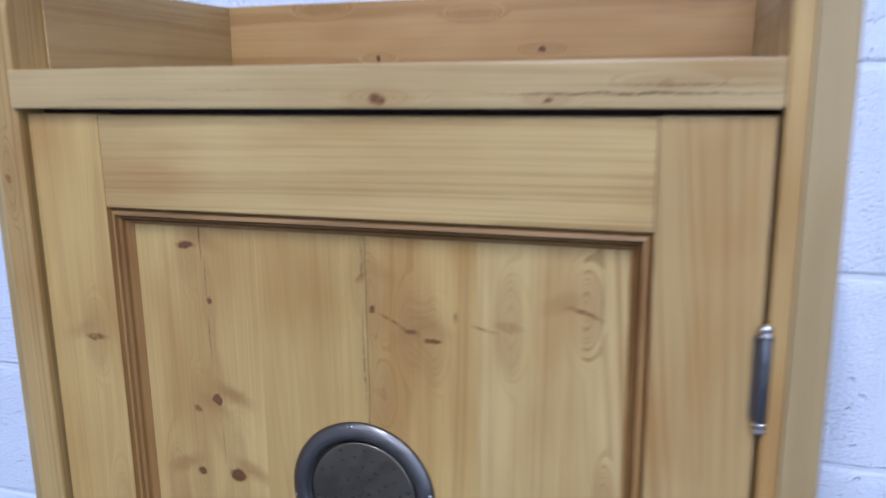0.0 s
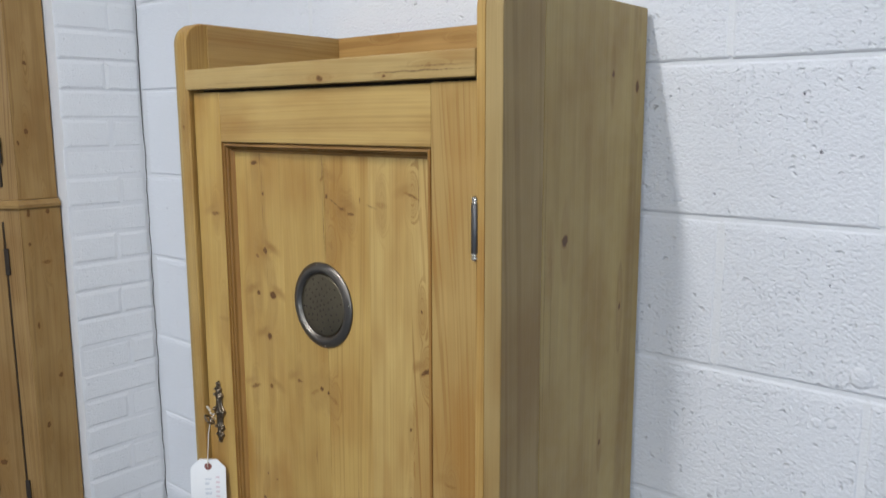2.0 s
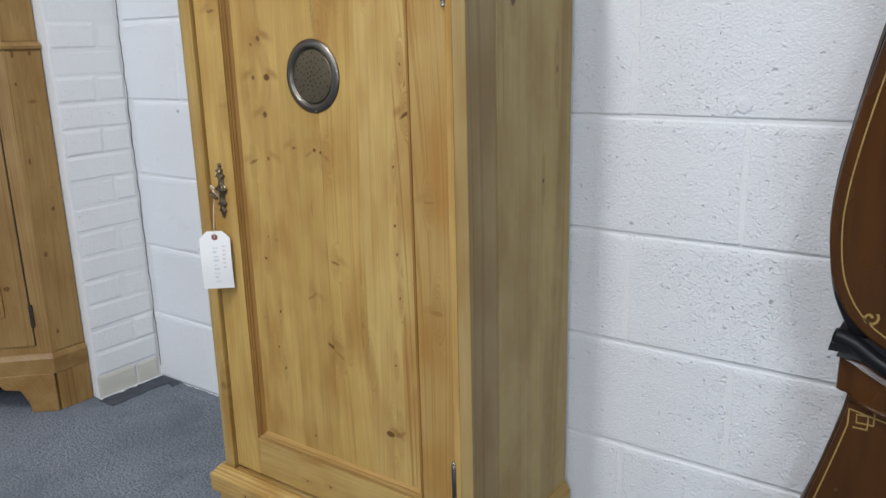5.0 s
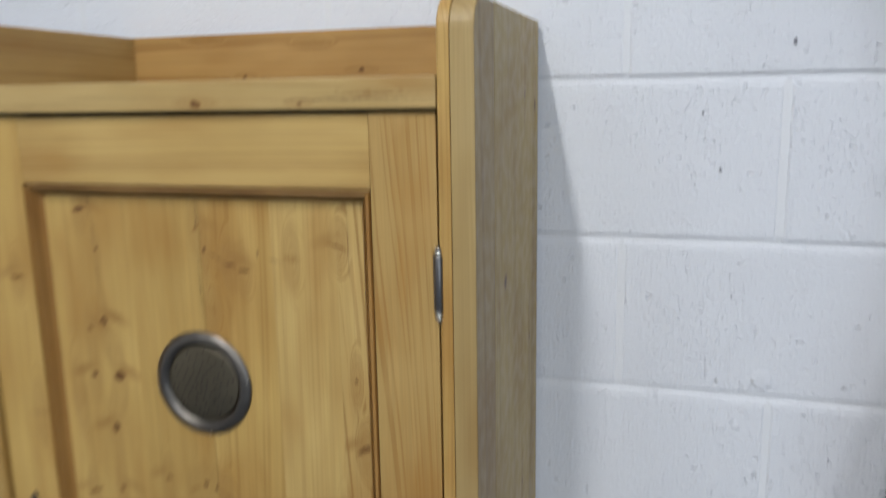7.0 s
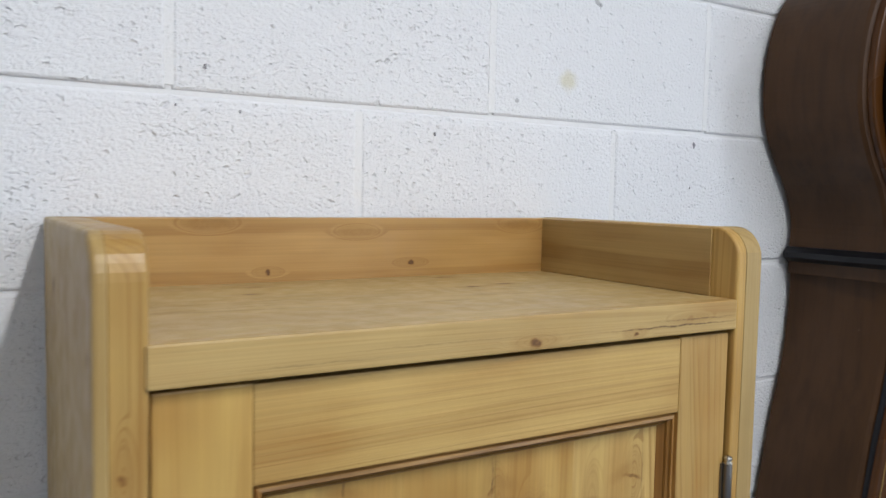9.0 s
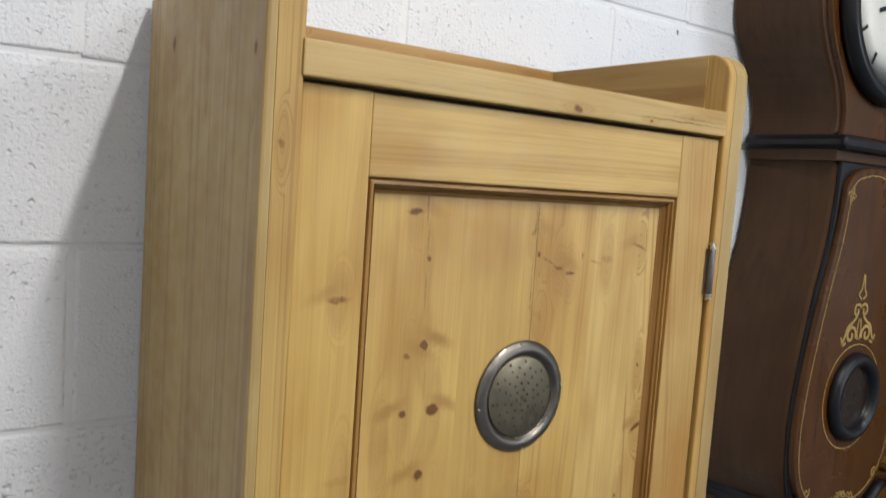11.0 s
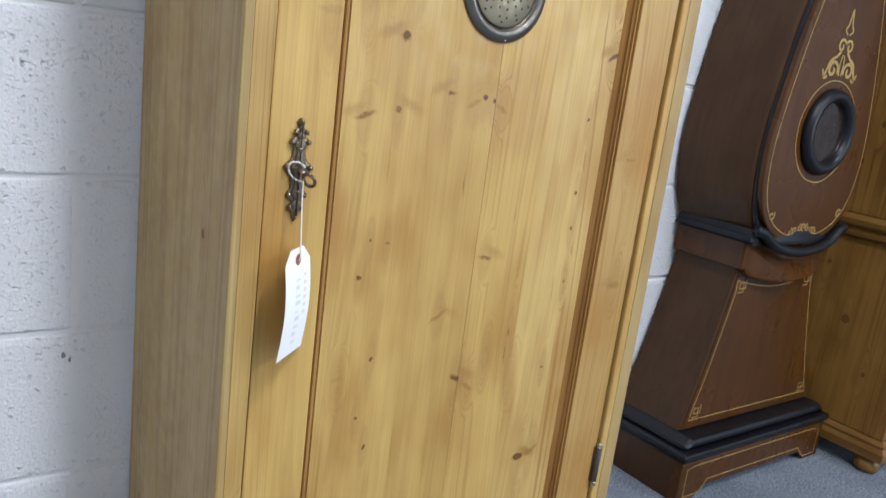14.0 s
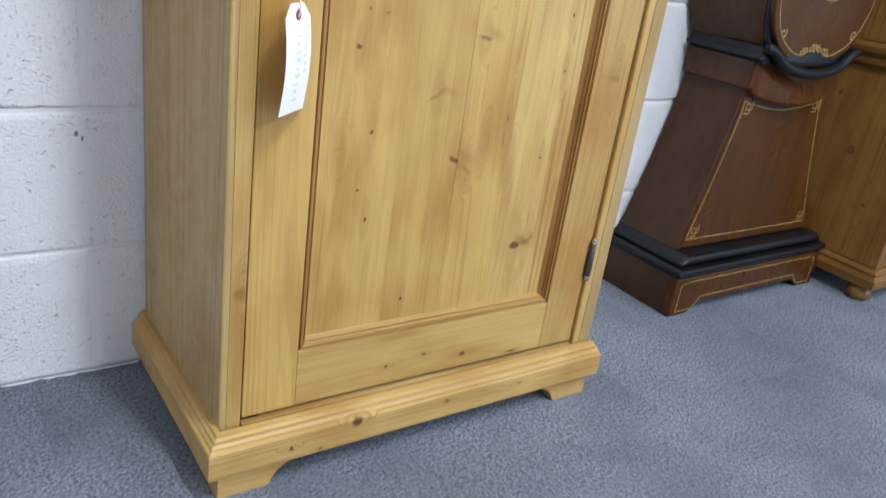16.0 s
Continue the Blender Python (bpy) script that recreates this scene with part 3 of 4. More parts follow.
def smooth_line(pairs, n=6):
    """A smooth run through (a, b) pairs (Catmull-Rom)."""
    p = [Vector(q) for q in pairs]
    p = [2 * p[0] - p[1]] + p + [2 * p[-1] - p[-2]]
    out = []
    for i in range(1, len(p) - 2):
        for k in range(n):
            t = k / n
            out.append(tuple(0.5 * ((2 * p[i]) + (p[i + 1] - p[i - 1]) * t + (2 * p[i - 1] - 5 * p[i] + 4 * p[i + 1] - p[i + 2]) * t * t
                                    + (3 * p[i] - p[i - 1] - 3 * p[i + 1] + p[i + 2]) * t ** 3)))
    out.append(tuple(p[-2]))
    return out


# ---- the setting ----
WALL_Y, PIER_X, PIER_Y, LEFT_X = 0.383, -1.079, 0.158, -1.93
RIGHT_X, FRONT_Y, TOP_Z = 7.4, -7.0, 3.9
COURSE, BLOCK = 0.2325, 0.464

wall_north = solo("wall_north", box(PIER_X - 0.02, RIGHT_X, WALL_Y + 0.0042, WALL_Y + 0.2, -0.05, TOP_Z), M_MORTAR,
                  "white painted concrete block wall with shallow mortar joints", "wall", kind="structure")
wall_return = solo("wall_return", box(LEFT_X, PIER_X - 0.0022, PIER_Y + 0.0022, WALL_Y + 0.2, -0.05, TOP_Z), M_MORTAR,
                   "white painted brick return beside the block wall", "wall", kind="structure")
wall_west = solo("wall_west", box(LEFT_X - 0.2, LEFT_X, FRONT_Y, WALL_Y + 0.2, -0.05, TOP_Z), M_ROOM, "plain white painted side wall", "wall", kind="structure")
wall_east = solo("wall_east", box(RIGHT_X, RIGHT_X + 0.2, FRONT_Y, WALL_Y + 0.2, -0.05, TOP_Z), M_ROOM, "plain white painted side wall", "wall", kind="structure")
south = box(LEFT_X - 0.2, 4.0, FRONT_Y - 0.2, FRONT_Y, -0.05, TOP_Z)
box(6.6, RIGHT_X + 0.2, FRONT_Y - 0.2, FRONT_Y, -0.05, TOP_Z, bm=south)
box(4.0, 6.6, FRONT_Y - 0.2, FRONT_Y, -0.05, 0.7, bm=south)
box(4.0, 6.6, FRONT_Y - 0.2, FRONT_Y, 2.5, TOP_Z, bm=south)
wall_south = solo("wall_south", south, M_FAR, "dull painted wall behind with a wide window opening", "wall", kind="structure")
ceiling = solo("ceiling", box(LEFT_X - 0.2, RIGHT_X + 0.2, FRONT_Y - 0.2, WALL_Y + 0.2, TOP_Z, TOP_Z + 0.1), M_CEILING, "plain white ceiling", "ceiling", kind="structure")
floor = solo("floor", box(LEFT_X - 0.2, RIGHT_X + 0.2, FRONT_Y - 0.2, WALL_Y + 0.2, -0.1, -0.004), M_CARPET, "blue-grey speckled carpet tile floor", "floor", kind="structure")


# ---- the pine cupboard ----
X0, X1 = -0.264, 0.457          # outer sides
IN0, IN1 = -0.2285, 0.4157        # inner faces of the cheeks
FRONT, BACK = -0.006, 0.371
cupboard = thing("pine_cupboard", (0.097, 0.18, 0.0), "single-door stripped pine cupboard with gallery top and bracket feet", "cupboard")


def cheek(x0, x1, e0, e1, BACK=BACK, FRONT=FRONT):
    top, r = 1.480, 0.036
    outline = [(BACK, 0.10), (FRONT, 0.10)] + [(FRONT + r - y, z) for y, z in arc(0, top - r, r, 0, 90, 8)] + [(BACK, top - 0.002)]
    return side_slab(outline, x0, x1, e0, e1)


def out_of_square(bm, slant=0.0052):
    """The opening is a little wider at its foot: its closing edge runs aslant."""
    for v in bm.verts:
        if -0.234 < v.co.x < -0.20:
            v.co.x += (v.co.z - 0.735) * slant
    return bm


# each cheek is an outer board with a batten behind its front edge, glued flush
part("side_panel", cheek(X0, X0 + 0.0105, 0.0035, 0.0006, FRONT=-0.002), M_SIDE_WEST, cupboard)
part("side_panel", cheek(X1 - 0.0262, X1, 0.0006, 0.0016, 0.088, FRONT=-0.0035), M_SIDE_EDGE, cupboard)
part("side_panel", box(X1 - 0.0262, X1, 0.0884, BACK, 0.10, 1.479, 0.0008), M_SIDE, cupboard)
part("side_lining", out_of_square(cheek(X0 + 0.0107, IN0, 0.0006, 0.0025, FRONT=-0.002)), M_POST, cupboard)
part("side_lining", cheek(IN1, X1 - 0.0269, 0.0025, 0.0009, FRONT=-0.0035), M_POST, cupboard)
part("top_shelf", box(IN0 + 0.0004, IN1 - 0.0004, 0.0122, 0.352, 1.364, 1.3975), M_SHELF_TOP, cupboard)
part("shelf_lip", box(IN0 + 0.0004, IN1 - 0.0004, -0.005, 0.012, 1.364, 1.398, 0.002), M_SHELF, cupboard)
part("gallery_back", box(IN0 + 0.0004, IN1 - 0.0004, 0.3525, 0.370, 1.36, 1.478, 0.0015), M_GALLERY, cupboard)
for x0, x1, y0 in ((IN0 + 0.0048, IN0 + 0.0072, 0.040), (IN1 - 0.0030, IN1 - 0.0005, 0.034)):
    part("gallery_return", box(x0, x1, y0, 0.3522, 1.3982, 1.4775, 0.0008), M_RETURN, cupboard)
part("back_board", box(IN0 + 0.0004, IN1 - 0.0004, 0.355, 0.370, 0.1, 1.3598), M_SIDE, cupboard)
part("bottom_board", box(IN0 + 0.0004, IN1 - 0.0004, 0.0, 0.354, 0.095, 0.104), M_SHELF, cupboard)
# dark strips added behind the door's gaps to stand in for their shade
part("door_stop", box(IN0 + 0.0004, IN0 + 0.03, 0.012, 0.03, 0.104, 1.33), M_DARK, cupboard)
part("door_stop", box(IN0 + 0.0004, IN1 - 0.0004, 0.03, 0.05, 1.33, 1.3638), M_DARK, cupboard)

# door: framed, with a boarded panel behind a moulding
DX0, DX1, DZ0, DZ1 = -0.2247, 0.4125, 0.111, 1.3592
PX0, PX1, PZ0, PZ1 = -0.145, 0.335, 0.203, 1.2755
DF, DB = 0.003, 0.028


def hung(bm):
    """The closing edge of the door stands a little deeper than its hinged edge."""
    for v in bm.verts:
        v.co.y += (DX1 - v.co.x) * 0.006
    return bm


door = part("door", hung(box(DX0 + 0.01, DX1 - 0.01, 0.0235, DB, DZ0 + 0.01, DZ1 - 0.01)), M_SIDE, cupboard, "framed pine door with a boarded panel")
part("stile", out_of_square(hung(box(DX0, PX0 - 0.0002, DF, DB - 0.005, DZ0, DZ1, 0.0018)), 0.0034), M_FRAME, door)
part("stile", hung(box(PX1 + 0.0002, DX1, DF, DB - 0.005, DZ0, DZ1, 0.0018)), M_HANGING, door)
part("top_rail", hung(box(PX0, PX1, DF + 0.0004, DB - 0.005, PZ1, DZ1 - 0.001, 0.0012)), M_RAIL, door)
part("bottom_rail", hung(box(PX0, PX1, DF + 0.0004, DB - 0.005, DZ0 + 0.0008, PZ0, 0.0012)), M_RAIL, door)
for a, b, board in zip(CUTS, CUTS[1:], M_PLANKS):
    gap = 0.0006 if a == 0.1005 else 0.00003
    part("plank", hung(box(a + gap, b - 0.00003, 0.0185, 0.0232, PZ0, PZ1)), board, door)

MOULD = [(0.0, 0.0012), (0.0018, 0.0065), (0.004, 0.0030), (0.0080, 0.0022), (0.0092, 0.0090), (0.0104, 0.0046), (0.0122, 0.0068), (0.0132, 0.0130), (0.0146, 0.0088), (0.0168, 0.0122), (0.0200, 0.0162), (0.0200, 0.0215), (0.0, 0.0215)]


def mitred(kind):
    """One length of the panel's moulding, mitred at both ends."""
    a, b = [], []
    for o, y in MOULD:
        o, y = o * 0.82 + 0.0003, y + 0.002
        if kind == "top":
            a.append((PX0 + o, y, PZ1 - o)), b.append((PX1 - o, y, PZ1 - o))
        elif kind == "left":
            a.append((PX0 + o, y, PZ0 + o)), b.append((PX0 + o, y, PZ1 - o))
        elif kind == "right":
            a.append((PX1 - o, y, PZ0 + o)), b.append((PX1 - o, y, PZ1 - o))
        else:
            a.append((PX0 + o, y, PZ0 + o)), b.append((PX1 - o, y, PZ0 + o))
    return hung(loft([a, b]))


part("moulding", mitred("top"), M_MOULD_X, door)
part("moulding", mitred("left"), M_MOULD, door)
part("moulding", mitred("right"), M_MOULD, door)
part("moulding", mitred("sill"), M_SILL_LIT, door)


def hinge(z0, z1):
    """A long steel knuckle with two turned tips."""
    x, y, r = 0.4145, -0.0025, 0.0052
    lower, upper = z0 + 0.010, z1 - 0.010
    knuckle = part("hinge", lathe([(r * 0.9, lower), (r, lower + 0.001), (r, upper - 0.001), (r * 0.9, upper)], (x, y, 0), "Z", 16), M_HINGE, cupboard, "worn steel knuckle hinge", True)
    for z, s in ((lower, -1), (upper, 1)):
        part("hinge_tip", lathe([(0.0052, 0), (0.0056, s * 0.0015), (0.0036, s * 0.003), (0.0052, s * 0.0055), (0.0046, s * 0.008), (0.0018, s * 0.010)], (x, y, z), "Z", 14), M_STEEL, knuckle, "bright turned tip", True)
    part("hinge_leaf", box(x - 0.007, x + 0.002, 0.0, 0.0035, lower, upper, 0.0006), M_HINGE, knuckle)


hinge(1.132, 1.216)
hinge(0.238, 0.322)

# plinth: moulded boards on bracket feet
PLINTH = [(0.0, 0.044), (0.030, 0.044), (0.031, 0.046), (0.031, 0.086), (0.029, 0.089), (0.0245, 0.0905), (0.023, 0.0935), (0.0175, 0.0975), (0.0165, 0.101), (0.0110, 0.1035), (0.0095, 0.1075), (0.0, 0.1085)]


def plinth_board(which):
    a, b = [], []
    for o, z in PLINTH:
        west, east, out = o * 0.74, o * 0.42, FRONT - 0.002 - o * 0.78
        if which == "front":
            a.append((X0 - west, out, z)), b.append((X1 + east, out, z))
        elif which == "west":
            a.append((X0 - west, out, z)), b.append((X0 - west, BACK, z))
        else:
            a.append((X1 + east, out, z)), b.append((X1 + east, BACK, z))
    bm = loft([a, b])
    return bm


part("plinth_board", plinth_board("front"), M_PLINTH, cupboard)
part("plinth_board", plinth_board("west"), M_PLINTH_SIDE, cupboard)
part("plinth_board", plinth_board("east"), M_PLINTH_SIDE, cupboard)


def bracket(x_out, way, y0, y1):
    """A shaped bracket foot: square outside, scooped inside."""
    cut = [(0.0, 0.0), (0.076, 0.0), (0.080, 0.004), (0.084, 0.014), (0.093, 0.025), (0.106, 0.033), (0.122, 0.0378), (0.140, 0.0395), (0.140, 0.0436), (0.0, 0.0436)]
    return slab([(x_out + way * u, z) for u, z in cut], y0, y1, 0.0015)


def side_bracket(x0, x1, y_out, way):
    cut = [(0.0, 0.0), (0.070, 0.0), (0.078, 0.012), (0.100, 0.030), (0.130, 0.0385), (0.130, 0.0436), (0.0, 0.0436)]
    return side_slab([(y_out + way * u, z) for u, z in cut], x0, x1, 0.0012)


part("bracket_foot", bracket(X0 - 0.006, 1, FRONT - 0.016, FRONT + 0.010), M_PLINTH, cupboard)
part("bracket_foot", bracket(X1 - 0.004, -1, FRONT - 0.016, FRONT + 0.010), M_PLINTH, cupboard)
part("bracket_foot", side_bracket(X0 - 0.006, X0 + 0.016, FRONT + 0.0125, 1), M_PLINTH_SIDE, cupboard)
part("bracket_foot", side_bracket(X1 - 0.026, X1 - 0.004, FRONT + 0.0125, 1), M_PLINTH_SIDE, cupboard)
part("bracket_foot", side_bracket(X0 - 0.006, X0 + 0.016, BACK, -1), M_PLINTH_SIDE, cupboard)
part("bracket_foot", side_bracket(X1 - 0.026, X1 - 0.004, BACK, -1), M_PLINTH_SIDE, cupboard)

# round tin vent in the panel
VX, VY, VZ = 0.092, 0.0203, 1.022
vent = part("vent_plate", lathe([(0.0685, 0.0), (0.0690, -0.0014), (0.0675, -0.0030), (0.0640, -0.0052), (0.0595, -0.0068), (0.0562, -0.0070), (0.0540, -0.0056), (0.0522, -0.0026), (0.0512, -0.0014)], (VX, VY, VZ), "Y", 64),
            M_RIM, cupboard, "round aged zinc vent plate with raised rim", True)
plate = bmesh.new()
lathe([(0.0516, -0.0016), (0.0480, -0.0022), (0.0340, -0.0040), (0.0200, -0.0049), (0.0080, -0.0052), (0.0004, -0.0053)], (VX, VY, VZ), "Y", 64, plate)
part("perforated_plate", plate, M_PLATE, vent, "domed tin plate punched with small holes", True)
random.seed(4)
for ring_r, count in ((0.0, 1), (0.0090, 6), (0.0180, 10), (0.0270, 13), (0.0360, 16), (0.0435, 20)):
    for i in range(count):
        a = 2 * math.pi * (i + 0.37 * ring_r * 100 % 1) / count + random.uniform(-0.06, 0.06)
        if ring_r == 0.0435 and i % 2:
            continue
        r = ring_r + random.uniform(-0.001, 0.001)
        y = VY - 0.0054 + 0.0036 * (r / 0.0500) ** 2
        part("punched_hole", lathe([(0.0018, 0.0004), (0.0017, -0.0003), (0.0001, -0.00032)], (VX + r * math.cos(a), y, VZ + r * math.sin(a)), "Y", 8), M_DARK, vent)
for a in (8, 97, 188, 276):
    part("pin", lathe([(0.0017, 0.0), (0.0015, -0.0012), (0.0003, -0.0018)], (VX + 0.0652 * math.cos(radians(a)), VY - 0.0034, VZ + 0.0652 * math.sin(radians(a))), "Y", 8), M_STEEL, vent)

# cast escutcheon
EX, EY, EZ = -0.1875, 0.0066, 0.781
half = smooth_line([(0.0008, 0.0595), (0.0045, 0.0555), (0.0042, 0.0515), (0.0030, 0.0490), (0.0075, 0.0460), (0.0082, 0.0415), (0.0052, 0.0390),
                    (0.0118, 0.0350), (0.0125, 0.0300), (0.0085, 0.0275), (0.0080, 0.0200), (0.0100, 0.0120), (0.0165, 0.0060), (0.0180, 0.0020),
                    (0.0135, -0.0030), (0.0092, -0.0100), (0.0080, -0.0200), (0.0118, -0.0260), (0.0125, -0.0310), (0.0080, -0.0345), (0.0055, -0.0380),
                    (0.0100, -0.0420), (0.0092, -0.0465), (0.0045, -0.0500), (0.0035, -0.0550), (0.0006, -0.0600)], 3)
outline = [(EX + x, EZ + z) for x, z in half] + [(EX - x, EZ + z) for x, z in half[::-1]]
escutcheon = part("escutcheon", slab(outline, EY - 0.0040, EY + 0.0003, 0.0022), M_BRASS, cupboard, "ornate antique brass keyhole plate", True)
core = [(EX + 0.55 * x, EZ + 0.9 * z) for x, z in half] + [(EX - 0.55 * x, EZ + 0.9 * z) for x, z in half[::-1]]
part("raised_boss", slab(core, EY - 0.0066, EY - 0.0036, 0.0018), M_BRASS, escutcheon, "", True)
for bx, bz, br in ((0, 0.0555, 0.0030), (0.0068, 0.0435, 0.0028), (-0.0068, 0.0435, 0.0028), (0.0098, 0.0325, 0.0033), (-0.0098, 0.0325, 0.0033), (0.0145, 0.0030, 0.0035), (-0.0145, 0.0030, 0.0035),
                   (0.0098, -0.0285, 0.0032), (-0.0098, -0.0285, 0.0032), (0.0076, -0.0440, 0.0026), (-0.0076, -0.0440, 0.0026), (0, -0.0545, 0.0028), (0, 0.024, 0.0036), (0, -0.024, 0.0032)):
    part("cast_bead", lathe([(br, 0.001), (br * 0.95, -0.0012), (br * 0.6, -0.0030), (br * 0.1, -0.0038)], (EX + bx, EY - 0.0042, EZ + bz), "Y", 10), M_BRASS, escutcheon, "", True)
part("keyhole", slab(arc(EX, EZ + 0.0075, 0.0032, -50, 230, 12) + [(EX - 0.0022, EZ - 0.004), (EX + 0.0022, EZ - 0.004)], EY - 0.0072, EY - 0.0062, 0.0002), M_DARK, escutcheon)

# key, standing in the lock
key = thing("door_key", (EX, EY - 0.02, EZ), "old steel key with a ring bow in the cupboard lock", "key")
part("shank", tube([(EX, EY + 0.001, EZ + 0.001), (EX, EY - 0.012, EZ + 0.0), (EX + 0.001, EY - 0.019, EZ - 0.001)], 0.0026, 10), M_STEEL, key, "", True)
bow = [(EX + 0.003 + 0.008 * math.sin(a) * 0.8, EY - 0.0265 - 0.008 * math.cos(a), EZ - 0.007 - 0.006 * math.sin(a) + 0.005 * math.cos(a)) for a in [2 * math.pi * i / 24 for i in range(25)]]
part("bow", tube(bow, 0.0021, 8), M_BRASS, key, "", True)

# price tag on a string
TA = radians(40)
TX, TY = -0.190, -0.025


def on_tag(u, z, lift=0.0):
    """A point on the tag: u across it, z up; the card bows slightly."""
    bow_out = 0.006 * math.sin((z - 0.567) / 0.128 * math.pi) - 0.004
    c, s = math.cos(TA), math.sin(TA)
    n = Vector((s, -c, 0))
    return Vector((TX + u * c, TY + u * s, z)) + n * (bow_out + lift)


tag = thing("price_tag", (TX, TY, 0.57), "white card price tag hanging on a cotton string from the key", "tag")


def card(u0, u1, z0, z1, lift, thick, clip=0.0, lean=0.0, steps=8):
    rings = []
    for i in range(steps + 1):
        z = z0 + (z1 - z0) * i / steps
        trim = clip * max(0.0, (z - (z1 - clip)) / clip) if clip else 0.0
        sl = lean * (z - z0)
        rings.append([on_tag(u0 + trim + sl, z, lift), on_tag(u1 - trim + sl, z, lift), on_tag(u1 - trim + sl, z, lift - thick), on_tag(u0 + trim + sl, z, lift - thick)])
    return loft(rings)


part("card", card(-0.0325, 0.0325, 0.567, 0.696, 0.0, 0.0006, 0.016, 0.0, 16), M_CARD, tag)
eye_c = on_tag(0, 0.683)
N_TAG = Vector((math.sin(TA), -math.cos(TA), 0))
U_TAG = Vector((math.cos(TA), math.sin(TA), 0))
ring_pts = [[eye_c + (U_TAG * math.cos(a) + Vector((0, 0, 1)) * math.sin(a)) * r + N_TAG * h for a in [2 * math.pi * i / 20 for i in range(20)]] for r, h in ((0.0068, 0.0002), (0.0066, 0.0010), (0.0030, 0.0010))]
part("eyelet", loft(ring_pts), M_EYELET, tag, "dark red fibre eyelet")
# faded handwriting that cannot be read, as plain bars running down the card
for k in range(9):
    part("writing_bar", card(-0.006, 0.006 - 0.004 * (k % 3 == 1), 0.582 + k * 0.0095, 0.5845 + k * 0.0095 + 0.0022 * (k % 2), 0.0003, 0.0002, 0, 0.0, 2), M_INK, tag)
for k in range(6):
    part("writing_bar", card(0.014, 0.021, 0.615 + k * 0.0092, 0.6185 + k * 0.0092, 0.0003, 0.0002, 0, 0.0, 2), M_PINK_INK, tag)
string = [(EX - 0.001, EY - 0.020, EZ - 0.004), (EX - 0.003, EY - 0.026, 0.745), tuple(on_tag(0.0, 0.686, 0.003)), tuple(on_tag(0.0, 0.6815, 0.001))]
part("string", tube(string, 0.0009, 6), M_STRING, tag)
loop_pts = [(EX - 0.006 + 0.012 * math.cos(a), EY - 0.016 - 0.005 * math.sin(a), EZ + 0.001 + 0.010 * math.sin(a) - 0.006 * math.cos(a)) for a in [math.pi * (0.35 + 1.35 * i / 16) for i in range(17)]]
part("string_loop", tube(loop_pts, 0.0010, 6), M_STRING, tag)

# ---- the long-case clock ----
CX, CF, CB = 1.190, 0.175, 0.371
clock = thing("longcase_clock", (CX, 0.25, 0.0), "dark red-brown painted longcase clock with gilt lines and a bulging belly", "clock")


def shape(pairs):
    """A symmetrical outline from (half width, height) pairs, from the bottom up."""
    return [(CX + w, z) for w, z in pairs] + [(CX - w, z) for w, z in pairs[::-1]]


BF, WF = 0.139, CF + 0.024      # fronts of the base and of the lower case
foot_cut = [(CX - 0.302, 0.0), (CX - 0.235, 0.0), (CX - 0.225, 0.012), (CX - 0.210, 0.018), (CX - 0.206, 0.026), (CX + 0.206, 0.026), (CX + 0.210, 0.018), (CX + 0.225, 0.012), (CX + 0.235, 0.0), (CX + 0.302, 0.0),
            (CX + 0.302, 0.100), (CX - 0.302, 0.100)]
part("base", slab(foot_cut, BF, BF + 0.024, 0.004), M_CLOCK_FRONT, clock)
for s in (-1, 1):
    part("base_side", box(*sorted((CX + s * 0.302, CX + s * 0.281)), BF + 0.0242, CB, 0.0, 0.0998, 0.002), M_CLOCK, clock)
part("base_top", box(CX - 0.30, CX + 0.30, BF + 0.005, CB, 0.1, 0.106), M_BLACK, clock)
part("base_moulding", slab(shape([(0.304, 0.1062), (0.308, 0.111), (0.308, 0.119), (0.302, 0.125)]), BF - 0.008, CB, 0.005), M_BLACK, clock, "black painted base moulding")
part("base_moulding", slab(shape([(0.290, 0.1252), (0.295, 0.131), (0.294, 0.138), (0.282, 0.146), (0.274, 0.153)]), BF + 0.006, CB, 0.010), M_BLACK, clock, "black painted base moulding")
waist = smooth_line([(0.270, 0.153), (0.256, 0.20), (0.224, 0.30), (0.194, 0.41), (0.172, 0.50), (0.164, 0.545)], 5)


def battered(bm):
    """The front of the lower case leans forward towards its foot."""
    for v in bm.verts:
        if v.co.y < WF + 0.05:
            v.co.y -= 0.008 * max(0.0, (0.545 - v.co.z) / 0.392)
    return bm


part("waist", battered(slab(shape(waist), WF, CB, 0.006)), M_CLOCK, clock, "tapered brown lower case")
wfront = [(w - 0.006, z) for w, z in waist]
wfront[0] = (wfront[0][0], 0.156)
part("waist_front", battered(slab(shape(wfront), WF - 0.004, WF - 0.0002, 0.002)), M_CLOCK_FRONT, clock, "red-brown front board")
apron = [(CX - 0.180, 0.605), (CX - 0.180, 0.545), (CX - 0.165, 0.541)] + [(CX + 0.165 * math.sin(radians(a)), 0.541 - 0.032 * math.cos(radians(a)) ** 1.0) for a in range(-75, 80, 15)] + [(CX + 0.165, 0.541), (CX + 0.180, 0.545), (CX + 0.180, 0.605)]
apron_bm = slab(apron, CF + 0.004, CB, 0.006)
for v in apron_bm.verts:
    if v.co.y < CF + 0.014:
        v.co.y -= 0.024 * max(0.0, math.cos(math.pi * (v.co.x - CX) / 0.30)) ** 0.8
part("apron", apron_bm, M_CLOCK_FRONT, clock, "bowed apron under the ledge")
ledge = bmesh.new()
